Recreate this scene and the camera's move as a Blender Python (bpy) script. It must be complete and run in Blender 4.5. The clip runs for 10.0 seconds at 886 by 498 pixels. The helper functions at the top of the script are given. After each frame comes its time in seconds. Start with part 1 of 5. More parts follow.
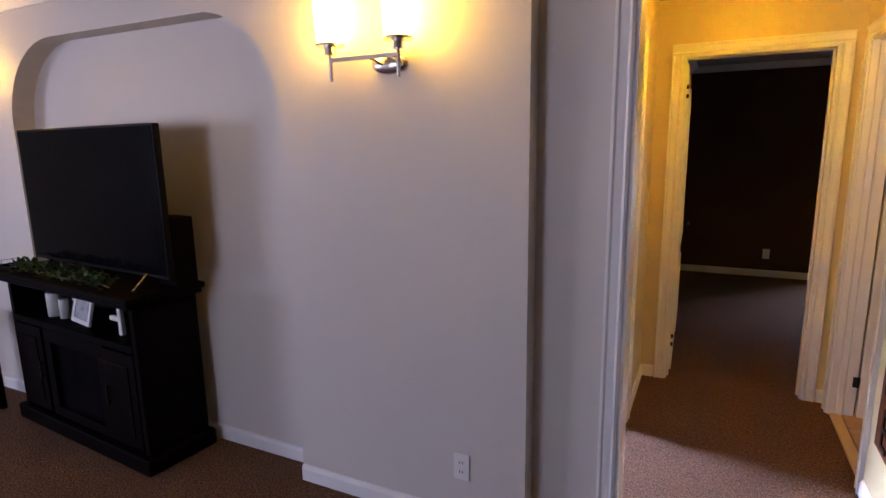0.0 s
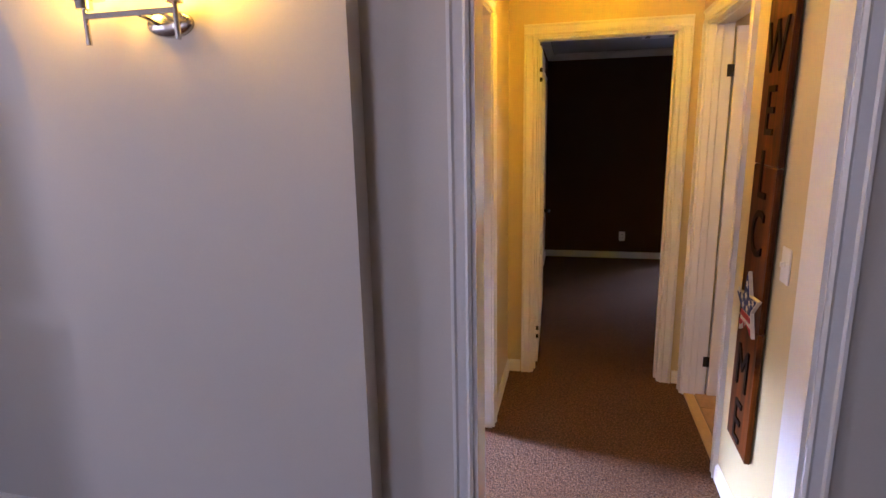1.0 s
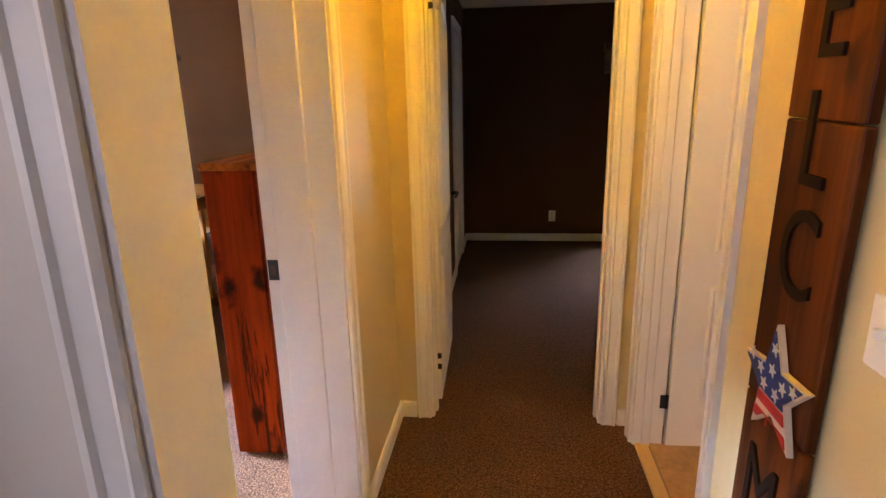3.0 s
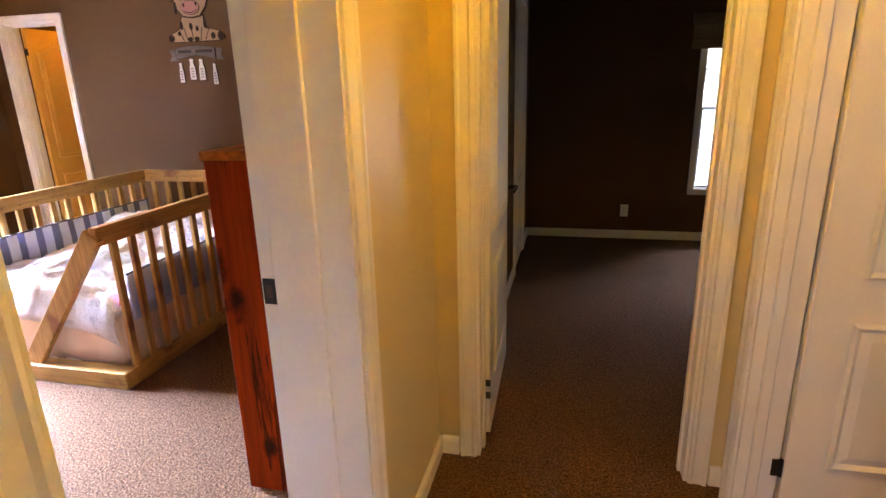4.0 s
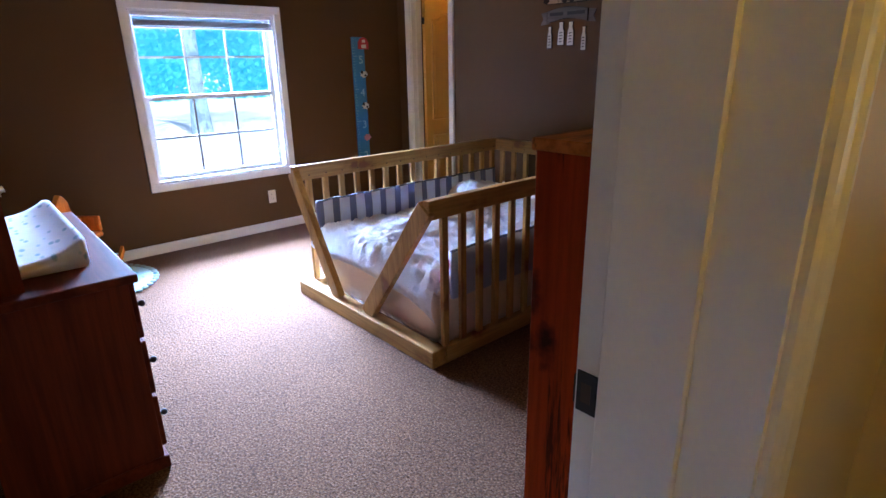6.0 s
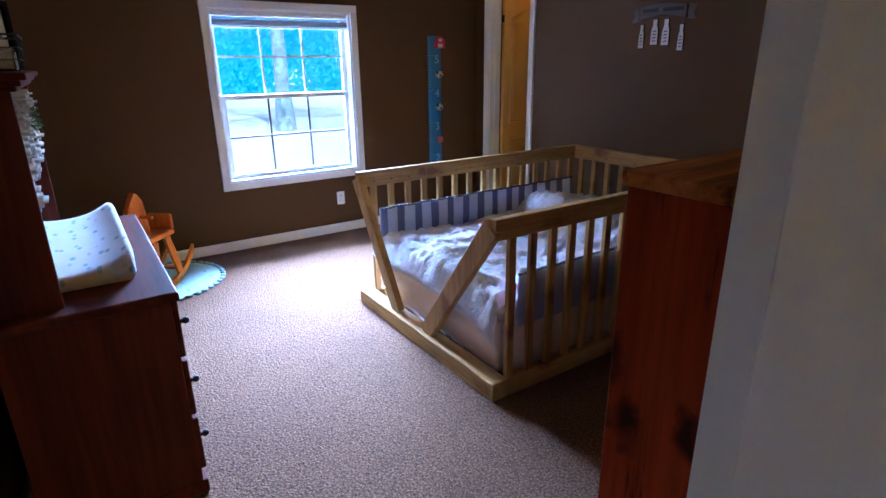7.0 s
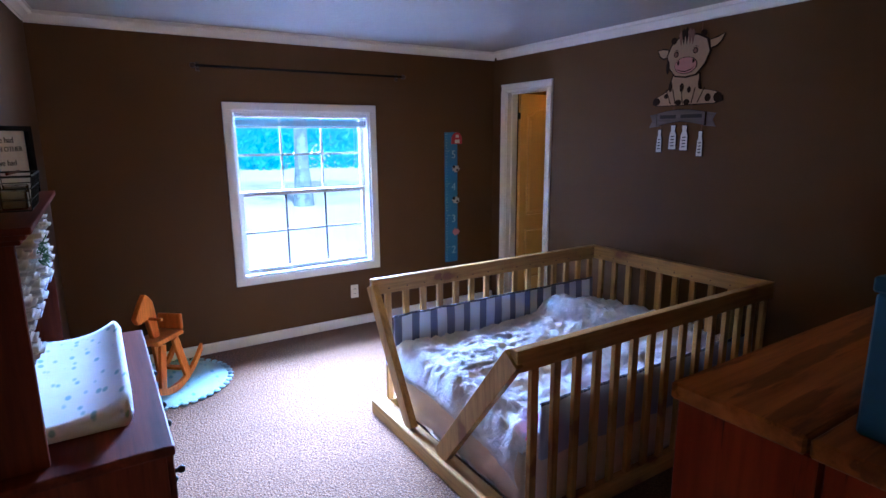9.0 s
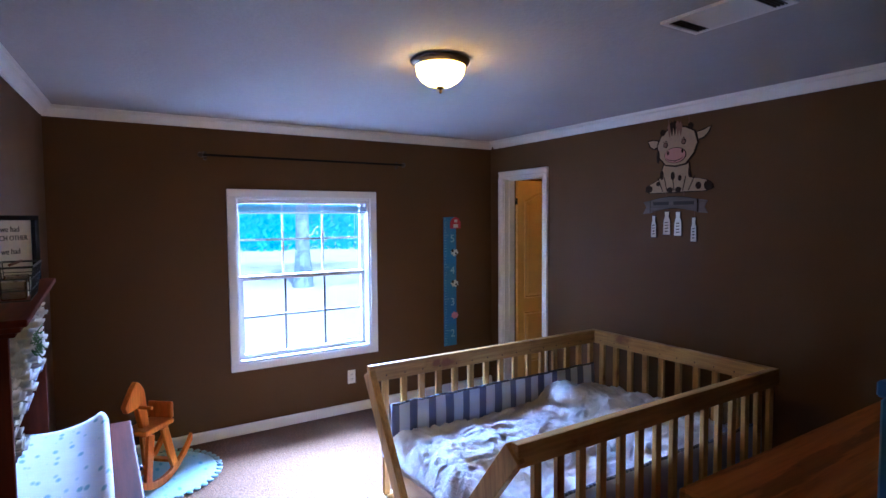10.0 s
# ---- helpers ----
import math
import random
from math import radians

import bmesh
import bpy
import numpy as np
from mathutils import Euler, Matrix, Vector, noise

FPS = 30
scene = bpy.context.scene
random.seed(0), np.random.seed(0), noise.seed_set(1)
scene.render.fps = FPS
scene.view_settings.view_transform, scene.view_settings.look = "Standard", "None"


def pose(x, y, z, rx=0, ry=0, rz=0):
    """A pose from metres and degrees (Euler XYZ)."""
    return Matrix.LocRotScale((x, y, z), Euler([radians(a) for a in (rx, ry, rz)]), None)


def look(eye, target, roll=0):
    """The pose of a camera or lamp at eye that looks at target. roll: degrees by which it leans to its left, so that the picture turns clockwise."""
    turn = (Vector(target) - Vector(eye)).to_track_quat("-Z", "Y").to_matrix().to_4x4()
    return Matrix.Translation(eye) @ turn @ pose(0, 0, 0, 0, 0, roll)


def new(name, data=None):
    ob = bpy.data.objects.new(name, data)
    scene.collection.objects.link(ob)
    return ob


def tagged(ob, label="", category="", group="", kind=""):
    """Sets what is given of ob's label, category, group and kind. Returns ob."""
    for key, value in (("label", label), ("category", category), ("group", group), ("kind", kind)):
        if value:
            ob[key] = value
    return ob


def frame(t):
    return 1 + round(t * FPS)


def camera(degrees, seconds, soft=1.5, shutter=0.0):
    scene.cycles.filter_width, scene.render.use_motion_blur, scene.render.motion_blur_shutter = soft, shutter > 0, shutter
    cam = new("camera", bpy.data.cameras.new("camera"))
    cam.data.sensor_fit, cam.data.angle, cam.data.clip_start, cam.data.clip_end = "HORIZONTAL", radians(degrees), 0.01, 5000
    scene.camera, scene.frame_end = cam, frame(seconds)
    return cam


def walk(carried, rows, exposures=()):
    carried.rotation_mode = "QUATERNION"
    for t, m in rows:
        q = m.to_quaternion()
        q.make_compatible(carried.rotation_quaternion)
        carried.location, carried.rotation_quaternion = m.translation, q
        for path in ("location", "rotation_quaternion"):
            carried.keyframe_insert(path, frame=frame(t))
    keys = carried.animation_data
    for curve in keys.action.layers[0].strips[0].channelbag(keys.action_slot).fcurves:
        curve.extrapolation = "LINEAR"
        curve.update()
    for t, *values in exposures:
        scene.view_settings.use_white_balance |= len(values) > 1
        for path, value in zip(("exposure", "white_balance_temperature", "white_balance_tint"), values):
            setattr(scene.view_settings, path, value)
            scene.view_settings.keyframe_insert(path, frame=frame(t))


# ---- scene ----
cam = camera(77.7, 10.0)
PATH = [
    (0, (0.111, -0.201, 1.545), (-0.75, 1.566, 1.172), -0.9),
    (0.5, (0.155, -0.038, 1.528), (-0.512, 1.806, 1.136), -1.0),
    (1, (0.147, 0.175, 1.523), (-0.307, 2.078, 1.107), -1.2),
    (1.5, (0.166, 0.406, 1.511), (-0.131, 2.335, 1.076), -1.3),
    (2, (0.256, 0.703, 1.475), (0.034, 2.636, 1.012), -1.2),
    (3.5, (0.251, 1.468, 1.424), (0.013, 3.379, 0.884), -1.5),
    (4, (0.234, 1.678, 1.403), (-0.208, 3.545, 0.84), -1.5),
    (4.5, (0.2, 1.825, 1.377), (-0.577, 3.571, 0.786), -1.4),
    (5, (0.101, 1.964, 1.382), (-0.956, 3.545, 0.765), -1.4),
    (5.5, (0.004, 2.066, 1.386), (-1.27, 3.473, 0.755), -1.2),
    (6, (-0.083, 2.188, 1.391), (-1.504, 3.444, 0.755), -1.0),
    (7.5, (-0.334, 2.396, 1.464), (-1.934, 3.411, 0.822), -0.6),
    (8, (-0.386, 2.403, 1.539), (-1.985, 3.418, 0.897), -0.5),
    (8.5, (-0.382, 2.442, 1.58), (-2.013, 3.46, 1.031), -0.4),
    (9, (-0.394, 2.438, 1.606), (-2.052, 3.483, 1.206), -0.4),
    (9.5, (-0.392, 2.447, 1.621), (-2.07, 3.504, 1.361), -0.4),
    (10, (-0.391, 2.44, 1.634), (-2.078, 3.509, 1.523), -0.4),
]
EXPOSURES = [
    (0.0, 1.48, 5850, 31),
    (2.0, 1.80, 5800, 33),
    (3.5, 2.1, 7000, 25),
    (4.0, 1.95, 6800, 25),
    (4.5, 1.7, 5850, 22),
    (5.5, 0.98, 5500, 19),
    (6.0, 0.48, 5250, 17),
    (7.5, 0.18, 4600, 13),
    (8.5, 0.22, 4600, 16),
    (10.0, 0.31, 4600, 17),
]
walk(cam, [(t, look(eye, target, roll)) for t, eye, target, roll in PATH], EXPOSURES)

# ---- light of the place ----
world = bpy.data.worlds.new("sky")
scene.world = world
world.use_nodes = True
sky = world.node_tree.nodes.new("ShaderNodeTexSky")
sky.sky_type, sky.sun_disc = "NISHITA", False
sky.sun_elevation, sky.sun_rotation = radians(52), radians(98)
world.node_tree.links.new(sky.outputs[0], world.node_tree.nodes["Background"].inputs[0])
world.node_tree.nodes["Background"].inputs[1].default_value = 0.15
sun_data = bpy.data.lights.new("sun", "SUN")
sun_data.energy, sun_data.angle, sun_data.color = 5.0, radians(0.6), (1, 0.95, 0.86)
sun = new("sun", sun_data)
sun.matrix_world = look((14, -2, 18), (0, 0, 0))


def area_lamp(name, m, sx, sy, power, color):
    d = bpy.data.lights.new(name, "AREA")
    d.shape, d.size, d.size_y, d.energy, d.color = "RECTANGLE", sx, sy, power, color
    o = new(name, d)
    o.matrix_world = m
    return o


DAY = (0.54, 0.70, 1.0)
area_lamp("bedroom_sky", look((-7.6, 4.6, 3.05), (-3.0, 3.75, 0.0)), 3.0, 2.0, 12000, DAY)
area_lamp("end_room_sky", look((1.77, 8.0, 2.9), (1.6, 6.0, 0.0)), 1.6, 1.2, 250, DAY)
area_lamp("living_west_daylight", look((-6.97, -2.15, 1.42), (-2.0, 0.6, 1.1)), 1.5, 1.3, 30, (0.76, 0.82, 1.0))
# Added fill lamp behind the camera; no south window is seen.
area_lamp("living_south_fill", look((-2.65, -3.97, 1.42), (-1.6, 1.6, 1.1)), 1.5, 1.3, 18, (0.76, 0.82, 1.0))


# ---- materials ----
def nodes_of(name):
    m = bpy.data.materials.new(name)
    m.use_nodes = True
    return m, m.node_tree, m.node_tree.nodes["Principled BSDF"]


def noise_node(nt, coord, scale, detail=4, rough=0.55, stretch=None):
    n = nt.nodes.new("ShaderNodeTexNoise")
    n.inputs["Scale"].default_value, n.inputs["Detail"].default_value, n.inputs["Roughness"].default_value = scale, detail, rough
    if stretch:
        mp = nt.nodes.new("ShaderNodeMapping")
        mp.inputs["Scale"].default_value = stretch
        nt.links.new(coord, mp.inputs[0])
        coord = mp.outputs[0]
    nt.links.new(coord, n.inputs["Vector"])
    return n


def ramp(nt, fac, stops):
    r = nt.nodes.new("ShaderNodeValToRGB")
    r.color_ramp.elements[0].position, r.color_ramp.elements[0].color = stops[0][0], (*stops[0][1], 1)
    r.color_ramp.elements[1].position, r.color_ramp.elements[1].color = stops[-1][0], (*stops[-1][1], 1)
    for p, c in stops[1:-1]:
        e = r.color_ramp.elements.new(p)
        e.color = (*c, 1)
    nt.links.new(fac, r.inputs[0])
    return r.outputs[0]


def mixed(nt, a, b, fac, mode="MIX"):
    n = nt.nodes.new("ShaderNodeMix")
    n.data_type, n.blend_type = "RGBA", mode
    for sock, v in ((n.inputs[0], fac), (n.inputs[6], a), (n.inputs[7], b)):
        if isinstance(v, (int, float)):
            sock.default_value = v
        elif isinstance(v, tuple):
            sock.default_value = (*v, 1)
        else:
            nt.links.new(v, sock)
    return n.outputs[2]


def bumped(nt, bsdf, height, strength, distance):
    b = nt.nodes.new("ShaderNodeBump")
    b.inputs["Strength"].default_value, b.inputs["Distance"].default_value = strength, distance
    nt.links.new(height, b.inputs["Height"])
    nt.links.new(b.outputs[0], bsdf.inputs["Normal"])


def tone(c, k):
    return tuple(min(1.0, v * k) for v in c)


def surface(name, base, rough=0.6, metal=0.0, var=0.10, coarse=2.5, fine=60, bump=0.15, dist=0.002, spec=0.4):
    """A plain surface with a coarse and a fine variation in colour, gloss and relief."""
    m, nt, b = nodes_of(name)
    co = nt.nodes.new("ShaderNodeTexCoord").outputs["Object"]
    n1, n2 = noise_node(nt, co, coarse), noise_node(nt, co, fine, 3)
    c1 = ramp(nt, n1.outputs[0], [(0.3, tone(base, 1 - var)), (0.7, tone(base, 1 + var))])
    c2 = ramp(nt, n2.outputs[0], [(0.3, (1 - var,) * 3), (0.7, (1.0,) * 3)])
    nt.links.new(mixed(nt, c1, c2, 1.0, "MULTIPLY"), b.inputs["Base Color"])
    r = ramp(nt, n1.outputs[0], [(0.3, (rough * 0.85,) * 3), (0.7, (min(1, rough * 1.12),) * 3)])
    nt.links.new(r, b.inputs["Roughness"])
    b.inputs["Metallic"].default_value, b.inputs["Specular IOR Level"].default_value = metal, spec
    if bump:
        bumped(nt, b, n2.outputs[0], bump, dist)
    return m


def wood(name, light, dark, stretch, rough=0.5, knots=None, scale=9.0, coat=0.0, spec=0.25, streaks=0.0):
    """Timber with grain along the axis whose stretch is smallest, and knots if a colour is given for them."""
    m, nt, b = nodes_of(name)
    info = nt.nodes.new("ShaderNodeObjectInfo")
    co = nt.nodes.new("ShaderNodeTexCoord").outputs["Object"]
    shift = nt.nodes.new("ShaderNodeVectorMath")
    shift.operation = "MULTIPLY_ADD"
    shift.inputs[1].default_value = (7.0, 5.0, 3.0)
    nt.links.new(info.outputs["Random"], shift.inputs[0])
    nt.links.new(co, shift.inputs[2])
    co = shift.outputs[0]
    n1 = noise_node(nt, co, scale, 6, 0.6, stretch)
    n2 = noise_node(nt, co, scale * 7, 3, 0.6, stretch)
    n3 = noise_node(nt, co, 1.7, 2)
    c = ramp(nt, n1.outputs[0], [(0.32, dark), (0.5, tuple((a + d) / 2 for a, d in zip(light, dark))), (0.66, light)])
    c = mixed(nt, c, ramp(nt, n2.outputs[0], [(0.35, (0.72,) * 3), (0.6, (1.0,) * 3)]), 1.0, "MULTIPLY")
    c = mixed(nt, c, ramp(nt, n3.outputs[0], [(0.3, (0.82,) * 3), (0.7, (1.0,) * 3)]), 1.0, "MULTIPLY")
    if knots:
        v = nt.nodes.new("ShaderNodeTexVoronoi")
        v.inputs["Scale"].default_value = 7.0 if not streaks else 9.0
        mp = nt.nodes.new("ShaderNodeMapping")
        mp.inputs["Scale"].default_value = tuple(0.55 if s < 1 else 1.0 for s in stretch)
        nt.links.new(co, mp.inputs[0])
        wob = mixed(nt, mp.outputs[0], noise_node(nt, co, 14, 3).outputs["Color"], 0.07)
        nt.links.new(wob, v.inputs["Vector"])
        rim = ramp(nt, v.outputs["Distance"], [(0.10, (0.55, 0.42, 0.36)), (0.34, (1.0,) * 3)])
        c = mixed(nt, c, rim, 0.8, "MULTIPLY")
        k = ramp(nt, v.outputs["Distance"], [(0.10, (1.0,) * 3), (0.20 if not streaks else 0.30, (0.0,) * 3)])
        c = mixed(nt, c, knots, k)
        if streaks:
            s = noise_node(nt, co, 5.0, 5, 0.65, tuple(0.3 if q < 1 else 3.6 for q in stretch))
            c = mixed(nt, c, knots, ramp(nt, s.outputs[0], [(0.535, (0.0,) * 3), (0.59, (streaks,) * 3)]))
    nt.links.new(c, b.inputs["Base Color"])
    b.inputs["Roughness"].default_value = rough
    b.inputs["Coat Weight"].default_value = coat
    b.inputs["Specular IOR Level"].default_value = spec
    b.inputs["Coat Roughness"].default_value = 0.2
    bumped(nt, b, n2.outputs[0], 0.2, 0.0015)
    return m


def carpet(name, a, b_, c_):
    m, nt, b = nodes_of(name)
    co = nt.nodes.new("ShaderNodeTexCoord").outputs["Object"]
    tuft = nt.nodes.new("ShaderNodeTexVoronoi")
    tuft.inputs["Scale"].default_value = 95
    warp = noise_node(nt, co, 40, 2)
    wv = mixed(nt, co, warp.outputs["Color"], 0.03)
    nt.links.new(wv, tuft.inputs["Vector"])
    n1, n2 = noise_node(nt, co, 1.6, 3), noise_node(nt, co, 130, 3)
    c = ramp(nt, n2.outputs[0], [(0.3, b_), (0.5, a), (0.7, c_)])
    c = mixed(nt, c, ramp(nt, n1.outputs[0], [(0.3, (0.78,) * 3), (0.7, (1.0,) * 3)]), 1.0, "MULTIPLY")
    c = mixed(nt, c, ramp(nt, tuft.outputs["Distance"], [(0.1, (1.0,) * 3), (0.75, (0.5,) * 3)]), 1.0, "MULTIPLY")
    nt.links.new(c, b.inputs["Base Color"])
    b.inputs["Roughness"].default_value, b.inputs["Specular IOR Level"].default_value = 0.95, 0.1
    b.inputs["Sheen Weight"].default_value, b.inputs["Sheen Roughness"].default_value = 0.04, 0.5
    h = mixed(nt, tuft.outputs["Distance"], n2.outputs[0], 0.45)
    bumped(nt, b, h, 0.9, 0.012)
    return m


def glow(name, color, strength):
    m, nt, b = nodes_of(name)
    b.inputs["Base Color"].default_value = (0.9, 0.85, 0.75, 1)
    b.inputs["Emission Color"].default_value = (*color, 1)
    b.inputs["Emission Strength"].default_value = strength
    return m


def clear_glass(name):
    m, nt, b = nodes_of(name)
    out = nt.nodes["Material Output"]
    tr, gl, mx = (nt.nodes.new(k) for k in ("ShaderNodeBsdfTransparent", "ShaderNodeBsdfGlossy", "ShaderNodeMixShader"))
    fr = nt.nodes.new("ShaderNodeFresnel")
    gl.inputs["Roughness"].default_value = 0.02
    tr.inputs[0].default_value = (0.95, 0.99, 1.0, 1)
    nt.links.new(fr.outputs[0], mx.inputs[0])
    nt.links.new(tr.outputs[0], mx.inputs[1])
    nt.links.new(gl.outputs[0], mx.inputs[2])
    nt.links.new(mx.outputs[0], out.inputs[0])
    return m


LIVING = surface("living_wall_paint", (0.62, 0.57, 0.50), 0.55, var=0.03, coarse=1.2, fine=160, bump=0.12)
# Living room greige with the hall lamp's yellow put into the colour.
HALL_LAMPLIT = surface("hall_lamplit_paint", (0.63, 0.51, 0.26), 0.34, var=0.03, coarse=1.2, fine=160, bump=0.12)
BROWN = surface("taupe_wall_paint", (0.092, 0.0445, 0.0135), 0.6, var=0.05, coarse=1.0, fine=170, bump=0.14, spec=0.1)
TRIM = surface("white_trim_paint", (0.78, 0.76, 0.72), 0.36, var=0.03, coarse=3, fine=90, bump=0.05)
# White closet door: orange of the closet lamp is painted into its colour.
LAMPLIT_DOOR = surface("lamplit_door_paint", (0.64, 0.36, 0.06), 0.4, var=0.05, coarse=3, fine=90, bump=0.06)
DOORP = surface("white_door_paint", (0.80, 0.77, 0.70), 0.38, var=0.03, coarse=3, fine=90, bump=0.06)
# White bars of the lower sash: backlit shade is put into this grey.
SHADED_BAR = surface("backlit_shade_vinyl", (0.16, 0.17, 0.18), 0.5, var=0.03, bump=0.02)
SLAT = surface("blind_slat", (0.22, 0.22, 0.24), 0.5, var=0.03, bump=0.02)
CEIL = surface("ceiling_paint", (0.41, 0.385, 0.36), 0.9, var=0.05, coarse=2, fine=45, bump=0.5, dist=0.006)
CARPET = carpet("beige_carpet", (0.212, 0.102, 0.046), (0.072, 0.032, 0.013), (0.35, 0.198, 0.105))
TILE = surface("tan_tile", (0.45, 0.28, 0.14), 0.35, var=0.2, coarse=5, fine=40)
BLACK = surface("black_metal", (0.012, 0.011, 0.010), 0.45, 0.3, bump=0.05)
CHROME = surface("brushed_nickel", (0.55, 0.52, 0.48), 0.25, 1.0, var=0.06, bump=0.04)
BRONZE = surface("bronze_metal", (0.07, 0.045, 0.03), 0.4, 0.8, bump=0.05)
PLASTIC = surface("white_plastic", (0.78, 0.75, 0.70), 0.35, var=0.02, bump=0.02)
VINYL = surface("window_vinyl", (0.80, 0.80, 0.80), 0.4, var=0.02, bump=0.02)
PINE = {a: wood("pine_" + a, (0.60, 0.355, 0.088), (0.36, 0.185, 0.042), s, 0.5, (0.20, 0.08, 0.025)) for a, s in (("x", (0.06, 1, 1)), ("y", (1, 0.06, 1)), ("z", (1, 1, 0.06)))}
CEDAR = {a: wood("cedar_" + a, (0.36, 0.044, 0.004), (0.17, 0.018, 0.002), s, 0.55, (0.022, 0.006, 0.003), 7, 0.0, 0.04, 0.85) for a, s in (("x", (0.06, 1, 1)), ("y", (1, 0.06, 1)), ("z", (1, 1, 0.06)))}
CHERRY = {a: wood("cherry_" + a, (0.165, 0.029, 0.007), (0.065, 0.011, 0.003), s, 0.55, None, 8, 0.0, 0.08) for a, s in (("x", (0.06, 1, 1)), ("y", (1, 0.06, 1)), ("z", (1, 1, 0.06)))}
ESPRESSO = {a: wood("espresso_" + a, (0.0075, 0.0045, 0.0035), (0.003, 0.002, 0.002), s, 0.6, None, 8, 0.0, 0.03) for a, s in (("x", (0.06, 1, 1)), ("z", (1, 1, 0.06)))}
GLASS = clear_glass("window_glass")
SCREEN = surface("tv_screen", (0.004, 0.004, 0.005), 0.10, var=0.02, bump=0.0, spec=0.03)


# ---- mesh helpers ----
def box(bm, x0, x1, y0, y1, z0, z1):
    v = [bm.verts.new((x, y, z)) for x in (x0, x1) for y in (y0, y1) for z in (z0, z1)]
    for f in ((0, 1, 3, 2), (4, 6, 7, 5), (0, 4, 5, 1), (2, 3, 7, 6), (0, 2, 6, 4), (1, 5, 7, 3)):
        bm.faces.new([v[i] for i in f])
    return v


def bevelled(bm, w, seg=2):
    bmesh.ops.bevel(bm, geom=list(bm.edges), offset=w, segments=seg, affect="EDGES", profile=0.5)
    return bm


def boxes(*dims, bev=0.0, seg=1):
    bm = bmesh.new()
    for d in dims:
        box(bm, *d)
    if bev:
        bevelled(bm, bev, seg)
    return bm


def rod(bm, a, b, r, n=14, r2=None):
    """A round bar from a to b."""
    a, b = Vector(a), Vector(b)
    got = bmesh.ops.create_cone(bm, cap_ends=True, segments=n, radius1=r, radius2=r if r2 is None else r2, depth=(b - a).length)["verts"]
    bmesh.ops.transform(bm, matrix=Matrix.Translation((a + b) / 2) @ (b - a).to_track_quat("Z", "Y").to_matrix().to_4x4(), verts=got)
    return got


def beam(bm, a, b, w, t, side=(1, 0, 0)):
    """A square-cut timber from a to b, w wide along side and t thick across it."""
    a, b = Vector(a), Vector(b)
    d = (b - a).normalized()
    s = (Vector(side) - d * d.dot(Vector(side))).normalized()
    n = d.cross(s)
    m = Matrix((s, n, d)).transposed().to_4x4()
    got = box(bm, -w / 2, w / 2, -t / 2, t / 2, -(b - a).length / 2, (b - a).length / 2)
    bmesh.ops.transform(bm, matrix=Matrix.Translation((a + b) / 2) @ m, verts=got)


def lathe(profile, n=28, bm=None):
    """A turned body from (radius, height) pairs."""
    bm = bm or bmesh.new()
    rings = [[bm.verts.new((r * math.cos(2 * math.pi * i / n), r * math.sin(2 * math.pi * i / n), z)) for i in range(n)] for r, z in profile]
    for lo, hi in zip(rings, rings[1:]):
        for i in range(n):
            bm.faces.new((lo[i], lo[(i + 1) % n], hi[(i + 1) % n], hi[i]))
    if profile[0][0] > 1e-4:
        bm.faces.new(rings[0][::-1])
    if profile[-1][0] > 1e-4:
        bm.faces.new(rings[-1])
    return bm


def slab(points, depth, bm=None, axis="y", at=0.0):
    """A flat outline of (u, z) pairs, given depth along an axis: u is x for axis y, and y for axis x."""
    bm = bm or bmesh.new()
    put = (lambda u, z, d: (u, d, z)) if axis == "y" else (lambda u, z, d: (d, u, z))
    fr = [bm.verts.new(put(u, z, at)) for u, z in points]
    bk = [bm.verts.new(put(u, z, at + depth)) for u, z in points]
    bm.faces.new(fr)
    bm.faces.new(bk[::-1])
    for i in range(len(fr)):
        j = (i + 1) % len(fr)
        bm.faces.new((fr[j], fr[i], bk[i], bk[j]))
    bmesh.ops.recalc_face_normals(bm, faces=bm.faces)
    return bm


def mesh_of(name, bm, material, smooth=False):
    bmesh.ops.recalc_face_normals(bm, faces=bm.faces)
    me = bpy.data.meshes.new(name)
    bm.to_mesh(me)
    bm.free()
    me.materials.append(material)
    if smooth:
        me.shade_smooth()
    return me


def part(name, bm, material, parent, label="", smooth=False):
    ob = new(name, mesh_of(name, bm, material, smooth))
    ob.parent = parent
    return tagged(ob, label)


def thing(name, m, label, category, group=""):
    ob = new(name)
    ob.empty_display_size = 0.1
    ob.matrix_world = m
    return tagged(ob, label, category, group)


def whole(name, bm, material, label, category, m=None, group="", smooth=False):
    ob = new(name, mesh_of(name, bm, material, smooth))
    if m is not None:
        ob.matrix_world = m
    return tagged(ob, label, category, group)


def setting(name, bm, material, label, category, smooth=False):
    return tagged(new(name, mesh_of(name, bm, material, smooth)), label, category, "", "structure")


